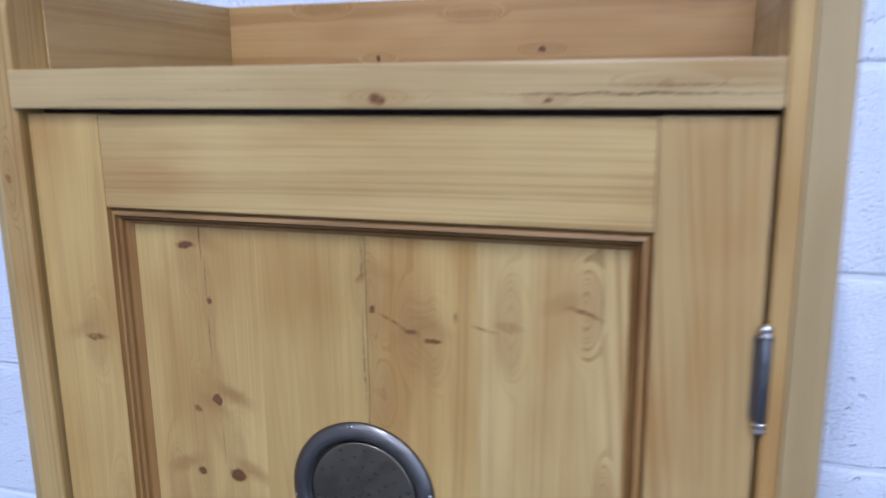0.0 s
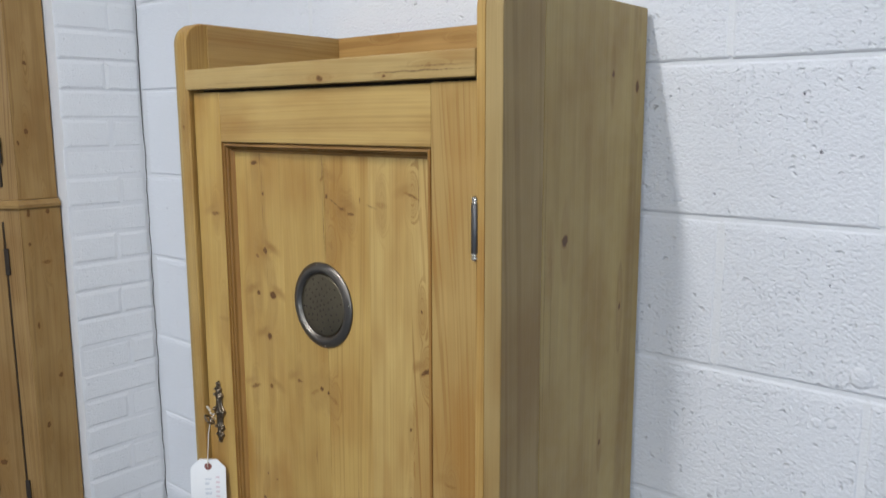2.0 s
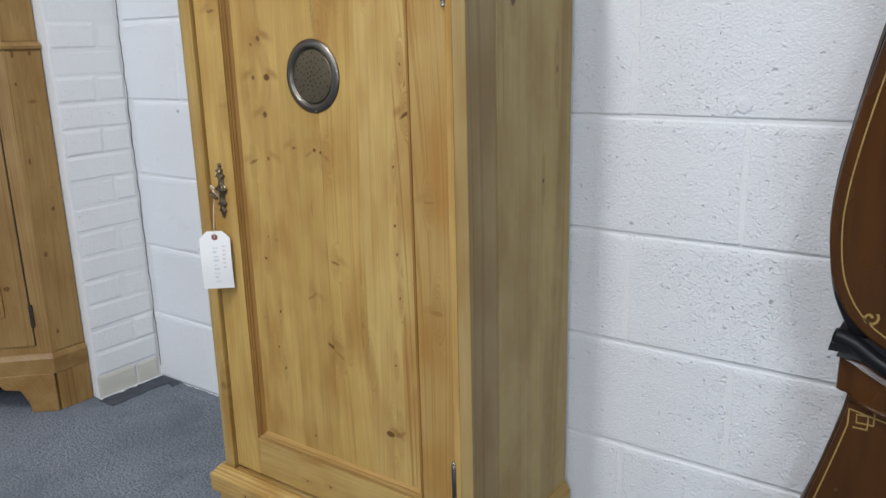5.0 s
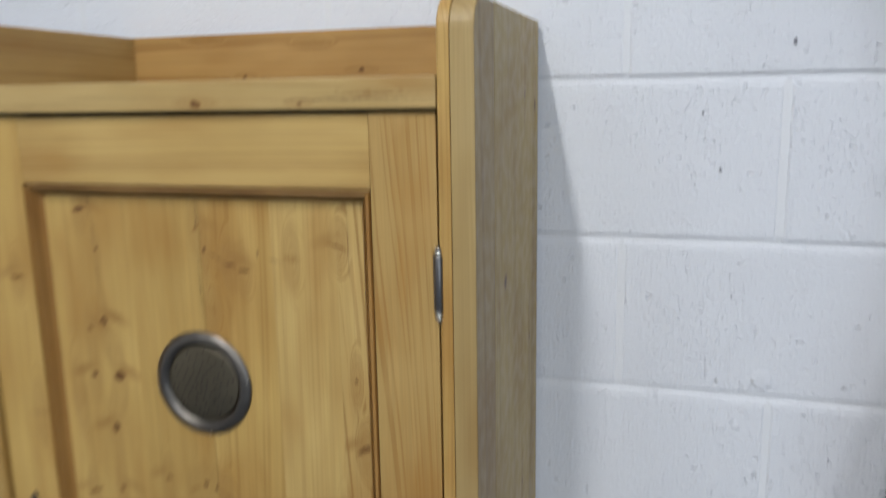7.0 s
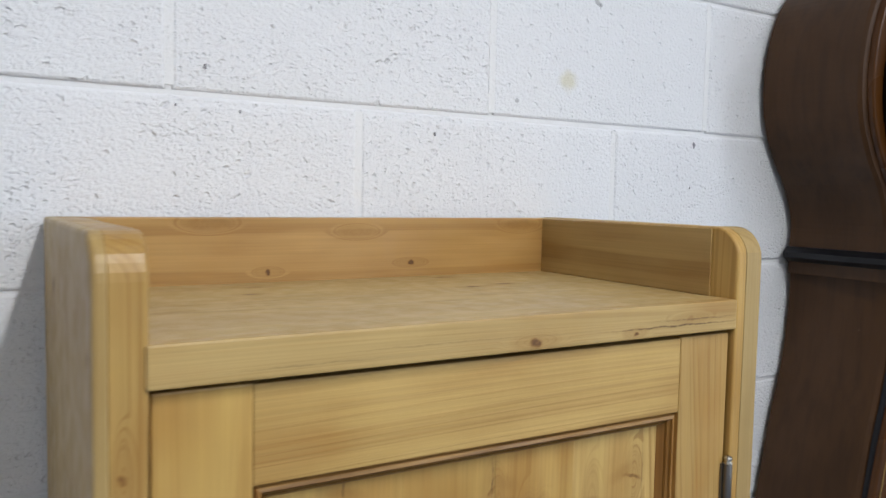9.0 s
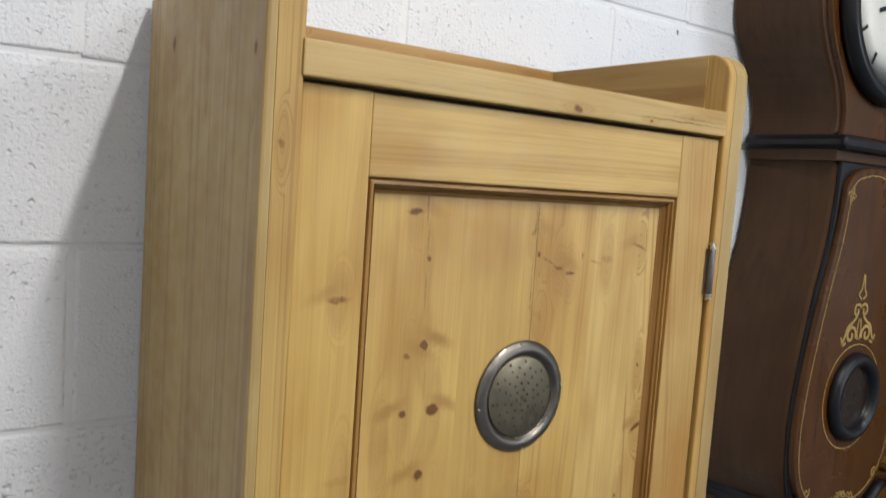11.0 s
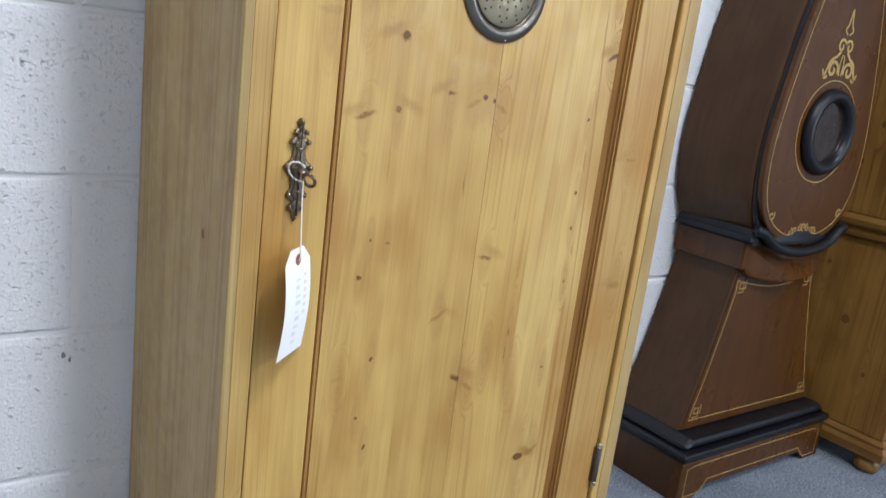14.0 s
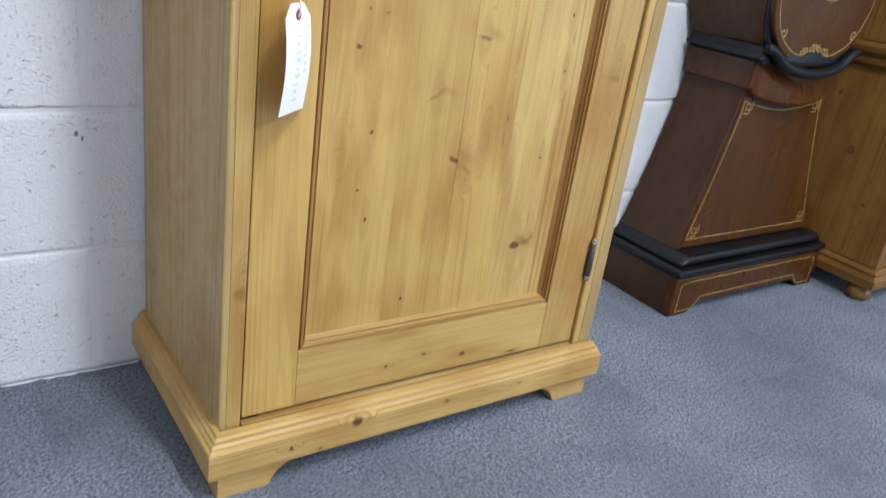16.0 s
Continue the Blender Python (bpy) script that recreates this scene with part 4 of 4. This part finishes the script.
for z0, z1, w, f in ((0.605, 0.613, 0.182, 0.006), (0.613, 0.626, 0.194, 0.012), (0.626, 0.640, 0.187, 0.006)):
    pts = [(CX - w, CB), (CX - w, CF - 0.012)]
    pts += [(CX - w * 0.62 + w * 1.24 * i / 16, CF - 0.012 - f * math.sin(math.pi * i / 16) ** 0.7) for i in range(17)]
    pts += [(CX + w, CF - 0.012), (CX + w, CB)]
    loft([[(x, y, z0) for x, y in pts], [(x, y, z1) for x, y in offset_loop(pts, 0.003)]], ledge)
part("ledge", ledge, M_BLACK, clock, "black bowed ledge")
rim = smooth_line([(-0.186, 0.640), (-0.160, 0.634), (-0.115, 0.606), (-0.06, 0.592), (0.0, 0.588), (0.06, 0.592), (0.115, 0.606), (0.160, 0.634), (0.186, 0.640)], 4)
part("ledge_rim", tube([(CX + u, CF - 0.014 - 0.012 * (1 - (u / 0.2) ** 2), z) for u, z in rim], 0.0125, 10), M_BLACK, clock, "black rim curving under the door", True)
belly = smooth_line([(0.188, 0.640), (0.214, 0.70), (0.227, 0.79), (0.224, 0.87), (0.208, 0.97), (0.184, 1.09), (0.155, 1.20), (0.143, 1.30), (0.142, 1.372)], 5)
belly_bm = slab(shape(belly), CF + 0.004, CB, 0.010)
for v in belly_bm.verts:
    v.co.x -= math.copysign(0.016, v.co.x - CX) * max(0.0, min(1.0, (CB - v.co.y) / 0.19))
part("belly", belly_bm, M_CLOCK, clock, "curved brown middle case")
part("door_edge", slab(shape([(w - 0.020, z) for w, z in belly]), CF - 0.004, CF + 0.0036, 0.003), M_BLACK, clock, "black edge behind the door")
dl = smooth_line([(0.02, 0.605), (0.10, 0.618), (0.164, 0.655), (0.202, 0.715), (0.215, 0.79), (0.212, 0.865), (0.195, 0.965), (0.168, 1.085), (0.136, 1.20), (0.121, 1.29), (0.117, 1.322), (0.085, 1.352), (0.02, 1.366)], 4)
dl = [(w - 0.008 * min(1.0, w / 0.12), z) for w, z in dl]
front = part("door", slab(shape(dl), CF - 0.016, CF - 0.0042, 0.004), M_CLOCK_FRONT, clock, "bottle-shaped red-brown door with gilt lines")
gold_y = CF - 0.0168
inset = offset_loop(shape(dl), 0.017)
part("gilt_line", ribbon(inset + inset[:1], gold_y, 0.0021), M_GOLD, front, "thin gilt line")
HZ = 0.868
part("gilt_ring", ribbon(arc(CX, HZ, 0.116, 0, 360, 48), gold_y, 0.0021), M_GOLD, front, "thin gilt ring")
part("porthole", lathe([(0.098, 0.004), (0.099, -0.006), (0.094, -0.016), (0.084, -0.021), (0.074, -0.018), (0.068, -0.008), (0.066, 0.002)], (CX, CF - 0.016, HZ), "Y", 56), M_BLACK, front, "black turned porthole rim", True)
part("porthole_glass", lathe([(0.0665, -0.0030), (0.03, -0.0034), (0.0005, -0.0035)], (CX, CF - 0.016, HZ), "Y", 40), M_DEEP, front, "dark glass")


def gilt(points, width):
    part("gilt_scroll", ribbon(points, gold_y, width), M_GOLD, front)


def scrolls(cx, cz, k):
    """A gilt ornament of leaves and spirals over the porthole."""
    leaves = (([(0.062, -0.004), (0.052, 0.012), (0.044, 0.030), (0.026, 0.040), (0.012, 0.052)], 0.006), ([(0.066, 0.012), (0.058, -0.004), (0.046, 0.000)], 0.005),
              ([(0.003, 0.085), (0.014, 0.094), (0.006, 0.106), (0.001, 0.135)], 0.004), ([(0.004, 0.004), (0.007, 0.024), (0.003, 0.046)], 0.004))
    for s in (-1, 1):
        gilt([(cx + s * x, cz + z) for x, z in spiral(0.030 * k, 0.014 * k, 0.020 * k, 1.2, 200, -1)], 0.0055 * k + 0.001)
        gilt([(cx + s * x, cz + z) for x, z in spiral(0.014 * k, 0.062 * k, 0.015 * k, 1.1, 160, -1)], 0.0045 * k + 0.001)
        for points, width in leaves:
            gilt([(cx + s * x * k, cz + z * k) for x, z in smooth_line(points, 4)], width * k)


scrolls(CX, HZ + 0.122, 1.1)
for i in range(-3, 4):
    gilt(spiral(CX + i * 0.017, 0.640 + 0.006 * math.cos(i), 0.010, 1.1, 90 if i % 2 else 270, 1 if i > 0 else -1, 12), 0.0034)
for s in (-1, 1):
    for q in range(4):
        gilt(spiral(CX + s * 0.092 + 0.008 * math.cos(q * 1.57), 1.305 + 0.010 * math.sin(q * 1.57), 0.008, 1, 90 * q, s, 10), 0.003)
    gilt(spiral(CX + s * 0.142, 0.675, 0.012, 1.1, 40, s, 12), 0.0035)
wy = WF - 0.0048
frame_line = [(w - 0.016, z) for w, z in waist if 0.172 < z < 0.50]
frame_line = [(CX - w, z) for w, z in frame_line[::-1]] + [(CX + w, z) for w, z in frame_line]
top_l, top_r = (frame_line[0][0], 0.512), (frame_line[-1][0], 0.512)
sag = [(top_l[0] + (top_r[0] - top_l[0]) * i / 12, 0.512 - 0.022 * math.sin(math.pi * i / 12)) for i in range(13)]
part("gilt_line", battered(ribbon([top_l] + frame_line + [top_r] + sag[::-1], wy, 0.0021)), M_GOLD, clock, "thin gilt line")
for s in (-1, 1):
    for wz, ww in ((0.195, 0.234), (0.495, 0.150)):
        key_fret = bmesh.new()
        c, d = CX + s * (ww - 0.012), wz
        ribbon([(c - 0.014, d - 0.012), (c + 0.006, d - 0.012), (c + 0.006, d + 0.010), (c - 0.010, d + 0.010), (c - 0.010, d - 0.003), (c + 0.014, d - 0.003), (c + 0.014, d + 0.018)], wy, 0.0024, key_fret)
        part("gilt_fret", battered(key_fret), M_GOLD, clock)
by = BF - 0.0008
part("gilt_line", ribbon([(CX - 0.281, 0.012), (CX - 0.281, 0.082), (CX - 0.25, 0.088), (CX + 0.25, 0.088), (CX + 0.281, 0.082), (CX + 0.281, 0.012), (CX + 0.225, 0.012), (CX + 0.212, 0.024), (CX + 0.196, 0.042),
                          (CX - 0.196, 0.042), (CX - 0.212, 0.024), (CX - 0.225, 0.012), (CX - 0.281, 0.012)], by, 0.0021), M_GOLD, clock)
part("neck", slab(shape([(0.150, 1.372), (0.150, 1.395)]), CF - 0.006, CB, 0.003), M_CLOCK, clock)
part("neck_ledge", slab(shape([(0.152, 1.395), (0.166, 1.404), (0.168, 1.414), (0.156, 1.424)]), CF - 0.026, CB, 0.008), M_BLACK, clock, "black ledge under the hood")
hood = smooth_line([(0.150, 1.424), (0.148, 1.47), (0.170, 1.53), (0.212, 1.59), (0.240, 1.65), (0.250, 1.71), (0.245, 1.78), (0.222, 1.85), (0.185, 1.90), (0.120, 1.945), (0.03, 1.965)], 5)
part("hood", slab(shape(hood), CF + 0.004, CB, 0.010), M_CLOCK, clock, "rounded brown hood")
part("hood_front", slab(shape([(w - 0.012, z) for w, z in hood]), CF - 0.008, CF + 0.0036, 0.004), M_CLOCK_FRONT, clock, "red-brown hood front")
DZC = 1.71
part("dial_ring", lathe([(0.214, 0.0), (0.216, -0.012), (0.206, -0.028), (0.190, -0.030), (0.180, -0.018), (0.176, -0.004)], (CX, CF - 0.009, DZC), "Y", 64), M_BLACK, clock, "black turned dial surround", True)
dial = part("dial", lathe([(0.1765, -0.005), (0.1, -0.009), (0.001, -0.010)], (CX, CF - 0.009, DZC), "Y", 48), M_DIAL, clock, "cream enamel dial", True)
for i in range(12):
    a = radians(30 * i)
    part("hour_bar", ribbon([(CX + 0.128 * math.cos(a), DZC + 0.128 * math.sin(a)), (CX + 0.156 * math.cos(a), DZC + 0.156 * math.sin(a))], CF - 0.0185, 0.007), M_BLACK, dial)
for a, l, w in ((62, 0.115, 0.006), (200, 0.08, 0.009)):
    part("clock_hand", ribbon([(CX, DZC), (CX + l * math.cos(radians(a)), DZC + l * math.sin(radians(a)))], CF - 0.0215, w), M_BLACK, dial)

# ---- the corner cupboard ----
K = Vector((-1.126, 0.052, 0))
A = Vector((-0.7071, -0.7071, 0))       # along its front
N = Vector((0.7071, -0.7071, 0))        # out of its front
WIDE = 0.86
corner_cupboard = thing("corner_cupboard", (-1.6, -0.1, 0.0), "tall two-stage old pine corner cupboard on shaped bracket feet", "cupboard")


def along(u, d, z):
    """A point u along the front, d out of it, z up."""
    p = K + A * u + N * d
    return (p.x, p.y, z)


def front_box(u0, u1, d0, d1, z0, z1, bevel=0.002):
    bm = box(u0, u1, d0, d1, z0, z1, bevel)
    for v in bm.verts:
        v.co = Vector(along(v.co.x, v.co.y, v.co.z))
    return bm


def footprint(grow=0.0, yback=0.1555):
    e = K + A * WIDE
    return [(K.x + grow, yback), (K.x + grow, K.y - 0.4142 * grow), (e.x + 0.4142 * grow, e.y - grow), (LEFT_X + 0.002, e.y - grow), (LEFT_X + 0.002, yback)]


def stage(z0, z1, grow=0.0):
    pts = footprint(grow)
    return loft([[(x, y, z0) for x, y in pts], [(x, y, z1) for x, y in pts]])


def moulded(steps):
    bm = bmesh.new()
    rings = []
    for grow, z in steps:
        rings.append([(x, y, z) for x, y in footprint(grow)])
    return loft(rings, bm)


part("lower_case", stage(0.19, 1.085, 0.0), M_OLD_PINE, corner_cupboard)
part("base_moulding", moulded([(0.012, 0.125), (0.012, 0.172), (0.006, 0.184), (0.004, 0.1895)]), M_OLD_PINE_X, corner_cupboard)
part("waist_moulding", moulded([(0.002, 1.0855), (0.009, 1.090), (0.010, 1.098), (0.004, 1.104), (0.0, 1.1095)]), M_OLD_PINE_X, corner_cupboard)
part("upper_case", stage(1.11, 2.02, -0.012), M_OLD_PINE, corner_cupboard)
part("side_board", box(K.x, K.x + 0.003, K.y + 0.002, 0.1555, 0.1905, 1.085, 0.0008), M_OLD_SIDE, corner_cupboard)
part("side_board", box(K.x - 0.012, K.x - 0.009, K.y + 0.004, 0.1555, 1.1105, 2.02, 0.0008), M_OLD_SIDE, corner_cupboard)
part("cornice", moulded([(0.0, 2.0205), (0.02, 2.04), (0.045, 2.075), (0.05, 2.09)]), M_OLD_PINE_X, corner_cupboard)
foot = [(0.0, 0.0), (0.078, 0.0), (0.082, 0.030), (0.095, 0.058), (0.104, 0.075), (0.150, 0.082), (0.160, 0.098), (0.195, 0.110), (0.25, 0.104), (0.25, 0.1248), (0.0, 0.1248)]
for start, way in ((0.0, 1), (WIDE, -1)):
    pts = [(start + way * u, z) for u, z in foot]
    bm = loft([[along(u, 0.014, z) for u, z in offset_loop(pts, 0.002)], [along(u, 0.012, z) for u, z in pts], [along(u, -0.012, z) for u, z in pts]])
    part("bracket_foot", bm, M_OLD_PINE_X, corner_cupboard)
part("bracket_foot", box(K.x - 0.012, K.x + 0.010, K.y + 0.002, 0.1555, 0.0, 0.1248, 0.002), M_OLD_PINE, corner_cupboard)
for z0, z1, inset_d in ((0.215, 1.055, 0.0), (1.145, 1.97, -0.0085)):
    leaf = part("door", front_box(0.044, WIDE - 0.044, inset_d + 0.0005, inset_d + 0.005, z0, z1, 0.0015), M_OLD_PINE, corner_cupboard, "framed pine door")
    part("panel", front_box(0.116, WIDE - 0.116, inset_d + 0.0055, inset_d + 0.007, z0 + 0.1, z1 - 0.1, 0.0012), M_OLD_PINE, leaf)
    for u in (0.112, WIDE - 0.116):
        part("panel_bead", front_box(u, u + 0.004, inset_d + 0.0055, inset_d + 0.0090, z0 + 0.1, z1 - 0.1, 0.001), M_MOULD, leaf)
    for z in (z0 + 0.096, z1 - 0.100):
        part("panel_bead", front_box(0.116, WIDE - 0.116, inset_d + 0.0055, inset_d + 0.0090, z, z + 0.004, 0.001), M_MOULD_X, leaf)
    part("door_gap", front_box(0.0405, 0.0438, inset_d - 0.004, inset_d + 0.0012, z0, z1, 0), M_DARK, leaf)
    for z in (z0 + 0.06, z1 - 0.14):
        part("hinge", front_box(0.034, 0.046, inset_d + 0.0012, inset_d + 0.0055, z, z + 0.07, 0.0015), M_DARK, leaf, "dark iron butt hinge")

# ---- the brown pine cabinet beyond the clock ----
RX, RB = 1.53, 0.310          # its side and its back, which stands clear of the wall
brown = thing("brown_pine_cabinet", (1.9, 0.2, 0.0), "tall brown waxed pine cabinet with mid moulding and bun feet", "cabinet")
part("lower_case", box(RX, 2.45, 0.0, RB, 0.098, 0.60, 0.004), M_BROWN_PINE, brown)
part("base_moulding", loft([[(RX - g, -g, z), (2.45 + g, -g, z), (2.45 + g, RB + 0.001, z), (RX - g, RB + 0.001, z)] for g, z in ((0.016, 0.045), (0.018, 0.068), (0.010, 0.080), (0.012, 0.088), (0.002, 0.0975))]), M_BROWN_PINE_X, brown)
part("mid_moulding", loft([[(RX - g, -g, z), (2.45 + g, -g, z), (2.45 + g, RB + 0.001, z), (RX - g, RB + 0.001, z)] for g, z in ((0.002, 0.6005), (0.014, 0.608), (0.016, 0.618), (0.008, 0.626), (0.024, 0.638), (0.026, 0.650), (0.004, 0.660))]), M_BROWN_PINE_X, brown)
part("upper_case", box(RX + 0.012, 2.438, 0.012, RB, 0.6605, 1.75, 0.004), M_BROWN_PINE, brown)
for fx in (RX + 0.018, 2.43):
    for fy in (0.030, RB - 0.03):
        part("bun_foot", lathe([(0.018, 0.0), (0.028, 0.004), (0.033, 0.018), (0.030, 0.032), (0.022, 0.040), (0.020, 0.0448)], (fx, fy, 0), "Z", 24), M_BROWN_PINE, brown, "", True)
part("door", box(RX + 0.06, 2.39, -0.004, -0.0002, 0.13, 0.58, 0.0015), M_BROWN_PINE, brown)

# ---- pieces of the walls and the floor ----
random.seed(11)


def piece_mesh(name, w, h, material, chamfer=0.0070, depth=0.0078, soft=1.0, slope=1.0):
    """A block's face: chamfered front edges, the upper one sloping, drawn round its own centre with the front at y = 0."""
    bm = bmesh.new()
    rings = []
    for inset_d, y in ((0.0, depth), (0.0, depth - 0.002), (chamfer * 0.35, 0.0016), (chamfer, 0.0)):
        a, low, high = w / 2 - inset_d * soft, h / 2 - inset_d * 0.6, h / 2 - inset_d * slope
        rings.append([(-a, y, -low), (a, y, -low), (a, y, high), (-a, y, high)])
    loft(rings, bm)
    bmesh.ops.recalc_face_normals(bm, faces=bm.faces)
    data = bpy.data.meshes.new(name)
    bm.to_mesh(data)
    bm.free()
    data.materials.append(material)
    return data


JOINT = 0.004
whole_block = piece_mesh("block", BLOCK - 0.005, COURSE - JOINT, M_BLOCK, soft=0.8, slope=2.0)
fillet = bpy.data.meshes.new("mortar_joint")
bm = box(-0.006, 0.006, 0.0, 0.004, -COURSE / 2 + 0.007, COURSE / 2 - 0.007)
bm.to_mesh(fillet)
bm.free()
fillet.materials.append(M_BRICK)
odd = {}
for row in range(11):
    z = row * COURSE
    x = (0.583 if row % 2 == 0 else 0.800) - 4 * BLOCK
    if z + 0.1 > TOP_Z:
        break
    while x < RIGHT_X:
        a, b = max(x, PIER_X), min(x + BLOCK, RIGHT_X)
        if b - a > 0.04:
            size = round(b - a, 3)
            data = whole_block if abs(size - BLOCK) < 0.002 else odd.setdefault(size, piece_mesh("block", size - 0.005, COURSE - JOINT, M_BLOCK, soft=0.8, slope=2.0))
            ob = new("block", data)
            ob.location = ((a + b) / 2 + random.uniform(-0.001, 0.001), WALL_Y + random.uniform(-0.0008, 0.0008), z + COURSE / 2 + random.uniform(-0.0012, 0.0012))
            ob.rotation_euler = (random.uniform(-0.003, 0.003), random.uniform(-0.002, 0.002), random.uniform(-0.003, 0.003))
            ob.parent = wall_north
        if b < RIGHT_X:
            ob = new("mortar_joint", fillet)
            ob.location = (b, WALL_Y + 0.0009, z + COURSE / 2)
            ob.parent = wall_north
        x += BLOCK

for cx, cz, cr in ((-0.086, 1.659, 0.004), (0.772, 1.607, 0.0055), (-0.360, 0.428, 0.006), (-0.352, 0.420, 0.004), (-0.121, 1.611, 0.003), (-0.043, 1.608, 0.0025), (0.238, 1.597, 0.003), (0.765, 1.531, 0.0028), (0.805, 1.440, 0.005), (0.717, 1.265, 0.004), (0.741, 1.081, 0.002), (0.690, 1.345, 0.003), (0.545, 0.012, 0.009), (0.575, 0.008, 0.007)):
    ring_c = [(cx + cr * 0.8 * random.uniform(0.3, 1.0) * math.cos(a), WALL_Y - 0.0016, cz + cr * random.uniform(0.5, 1.3) * math.sin(a)) for a in [2 * math.pi * i / 9 for i in range(9)]]
    part("paint_chip", loft([ring_c, [(x, y + 0.002, z) for x, y, z in ring_c]]), M_CHIP, wall_north, "small dark chip in the paint")
for bx, bz, br in ((0.789, 0.956, 1.0), (0.736, 0.879, 0.55), (0.757, 0.882, 0.5)):
    part("paint_blob", lathe([(0.017 * br, 0.002), (0.014 * br, -0.0004), (0.008 * br, -0.0011), (0.001, -0.0013)], (bx, WALL_Y, bz), "Y", 20), M_BLOCK, wall_north, "", True)

BRICK_H, PIER_W = 0.0775, WALL_Y - PIER_Y
bricks = {}
for row in range(38):
    z = row * BRICK_H
    runs = [(0.0, PIER_W)] if row % 2 else [(0.0, PIER_W * (0.60 + 0.05 * math.sin(row))), (PIER_W * (0.60 + 0.05 * math.sin(row)), PIER_W)]
    for a, b in runs:
        size = round(b - a, 2)
        data = bricks.setdefault((size, row == 0), piece_mesh("brick", size - 0.004, BRICK_H - 0.004, M_BARE_BRICK if row == 0 else M_BRICK, 0.010, 0.0045))
        ob = new("brick", data)
        ob.matrix_world = pose(PIER_X + random.uniform(-0.0015, 0.0015), PIER_Y + (a + b) / 2, z + BRICK_H / 2 + random.uniform(-0.001, 0.001), random.uniform(-0.5, 0.5), 0, 90 + random.uniform(-0.4, 0.4))
        ob.parent = wall_return

random.seed(5)
crack = [(PIER_X + 0.004 + random.uniform(-0.004, 0.004), WALL_Y - 0.001, 0.04 + 0.03 * i) for i in range(75)]
part("joint_crack", tube(crack, 0.0011, 6), M_DARK, wall_return, "dark ragged crack between brick and block")

TILE = 0.5
tile_mesh = bpy.data.meshes.new("carpet_tile")
bm = box(-TILE / 2 + 0.0001, TILE / 2 - 0.0001, -TILE / 2 + 0.0001, TILE / 2 - 0.0001, -0.006, 0.0, 0.0004, 1)
bm.to_mesh(tile_mesh)
bm.free()
tile_mesh.materials.append(M_CARPET)
for i in range(-4, 15):
    for j in range(-14, 2):
        cx, cy = 0.05 + TILE * (i + 0.5), -0.14 + TILE * (j - 0.5) + TILE
        if cx < LEFT_X - 0.2 or cx > RIGHT_X or cy < FRONT_Y or cy - TILE / 2 > WALL_Y:
            continue
        ob = new("carpet_tile", tile_mesh)
        ob.location = (cx, cy, random.uniform(-0.0004, 0.0))
        ob.rotation_euler = (0, 0, radians(90 * random.randrange(4)))
        ob.parent = floor

random.seed(8)


def ragged(along_x, at, a, b, near, far, step=0.012):
    """A thin strip on the floor against a wall, with an uneven free edge."""
    n = max(4, int(abs(b - a) / step))
    line = [a + (b - a) * i / n for i in range(n + 1)]
    free = [at + random.uniform(near, far) for _ in line]
    return [((u, at), (u, v)) if along_x else ((at, u), (v, u)) for u, v in zip(line, free)]


def strip_mesh(pairs, z0, z1):
    return loft([[(*p, z0), (*q, z0), (*q, z1), (*p, z1)] for p, q in pairs])


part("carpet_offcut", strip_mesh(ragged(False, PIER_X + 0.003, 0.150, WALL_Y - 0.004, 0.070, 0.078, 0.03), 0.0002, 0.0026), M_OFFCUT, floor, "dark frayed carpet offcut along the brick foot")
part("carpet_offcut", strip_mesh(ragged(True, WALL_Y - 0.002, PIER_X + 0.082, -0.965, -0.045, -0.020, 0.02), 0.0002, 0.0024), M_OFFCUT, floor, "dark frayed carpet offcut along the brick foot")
part("paint_drip", strip_mesh(ragged(False, PIER_X + 0.001, 0.154, WALL_Y - 0.004, 0.003, 0.014), 0.0028, 0.0050), M_MORTAR, floor, "ragged white paint along the brick foot")
part("paint_drip", strip_mesh(ragged(True, WALL_Y - 0.001, -0.955, -0.275, -0.0065, -0.0002), 0.0002, 0.0014), M_MORTAR, floor, "ragged white paint along the wall foot")
part("paint_drip", strip_mesh(ragged(True, WALL_Y - 0.001, 0.475, 2.4, -0.006, -0.0002, 0.02), 0.0002, 0.0014), M_MORTAR, floor, "ragged white paint along the wall foot")
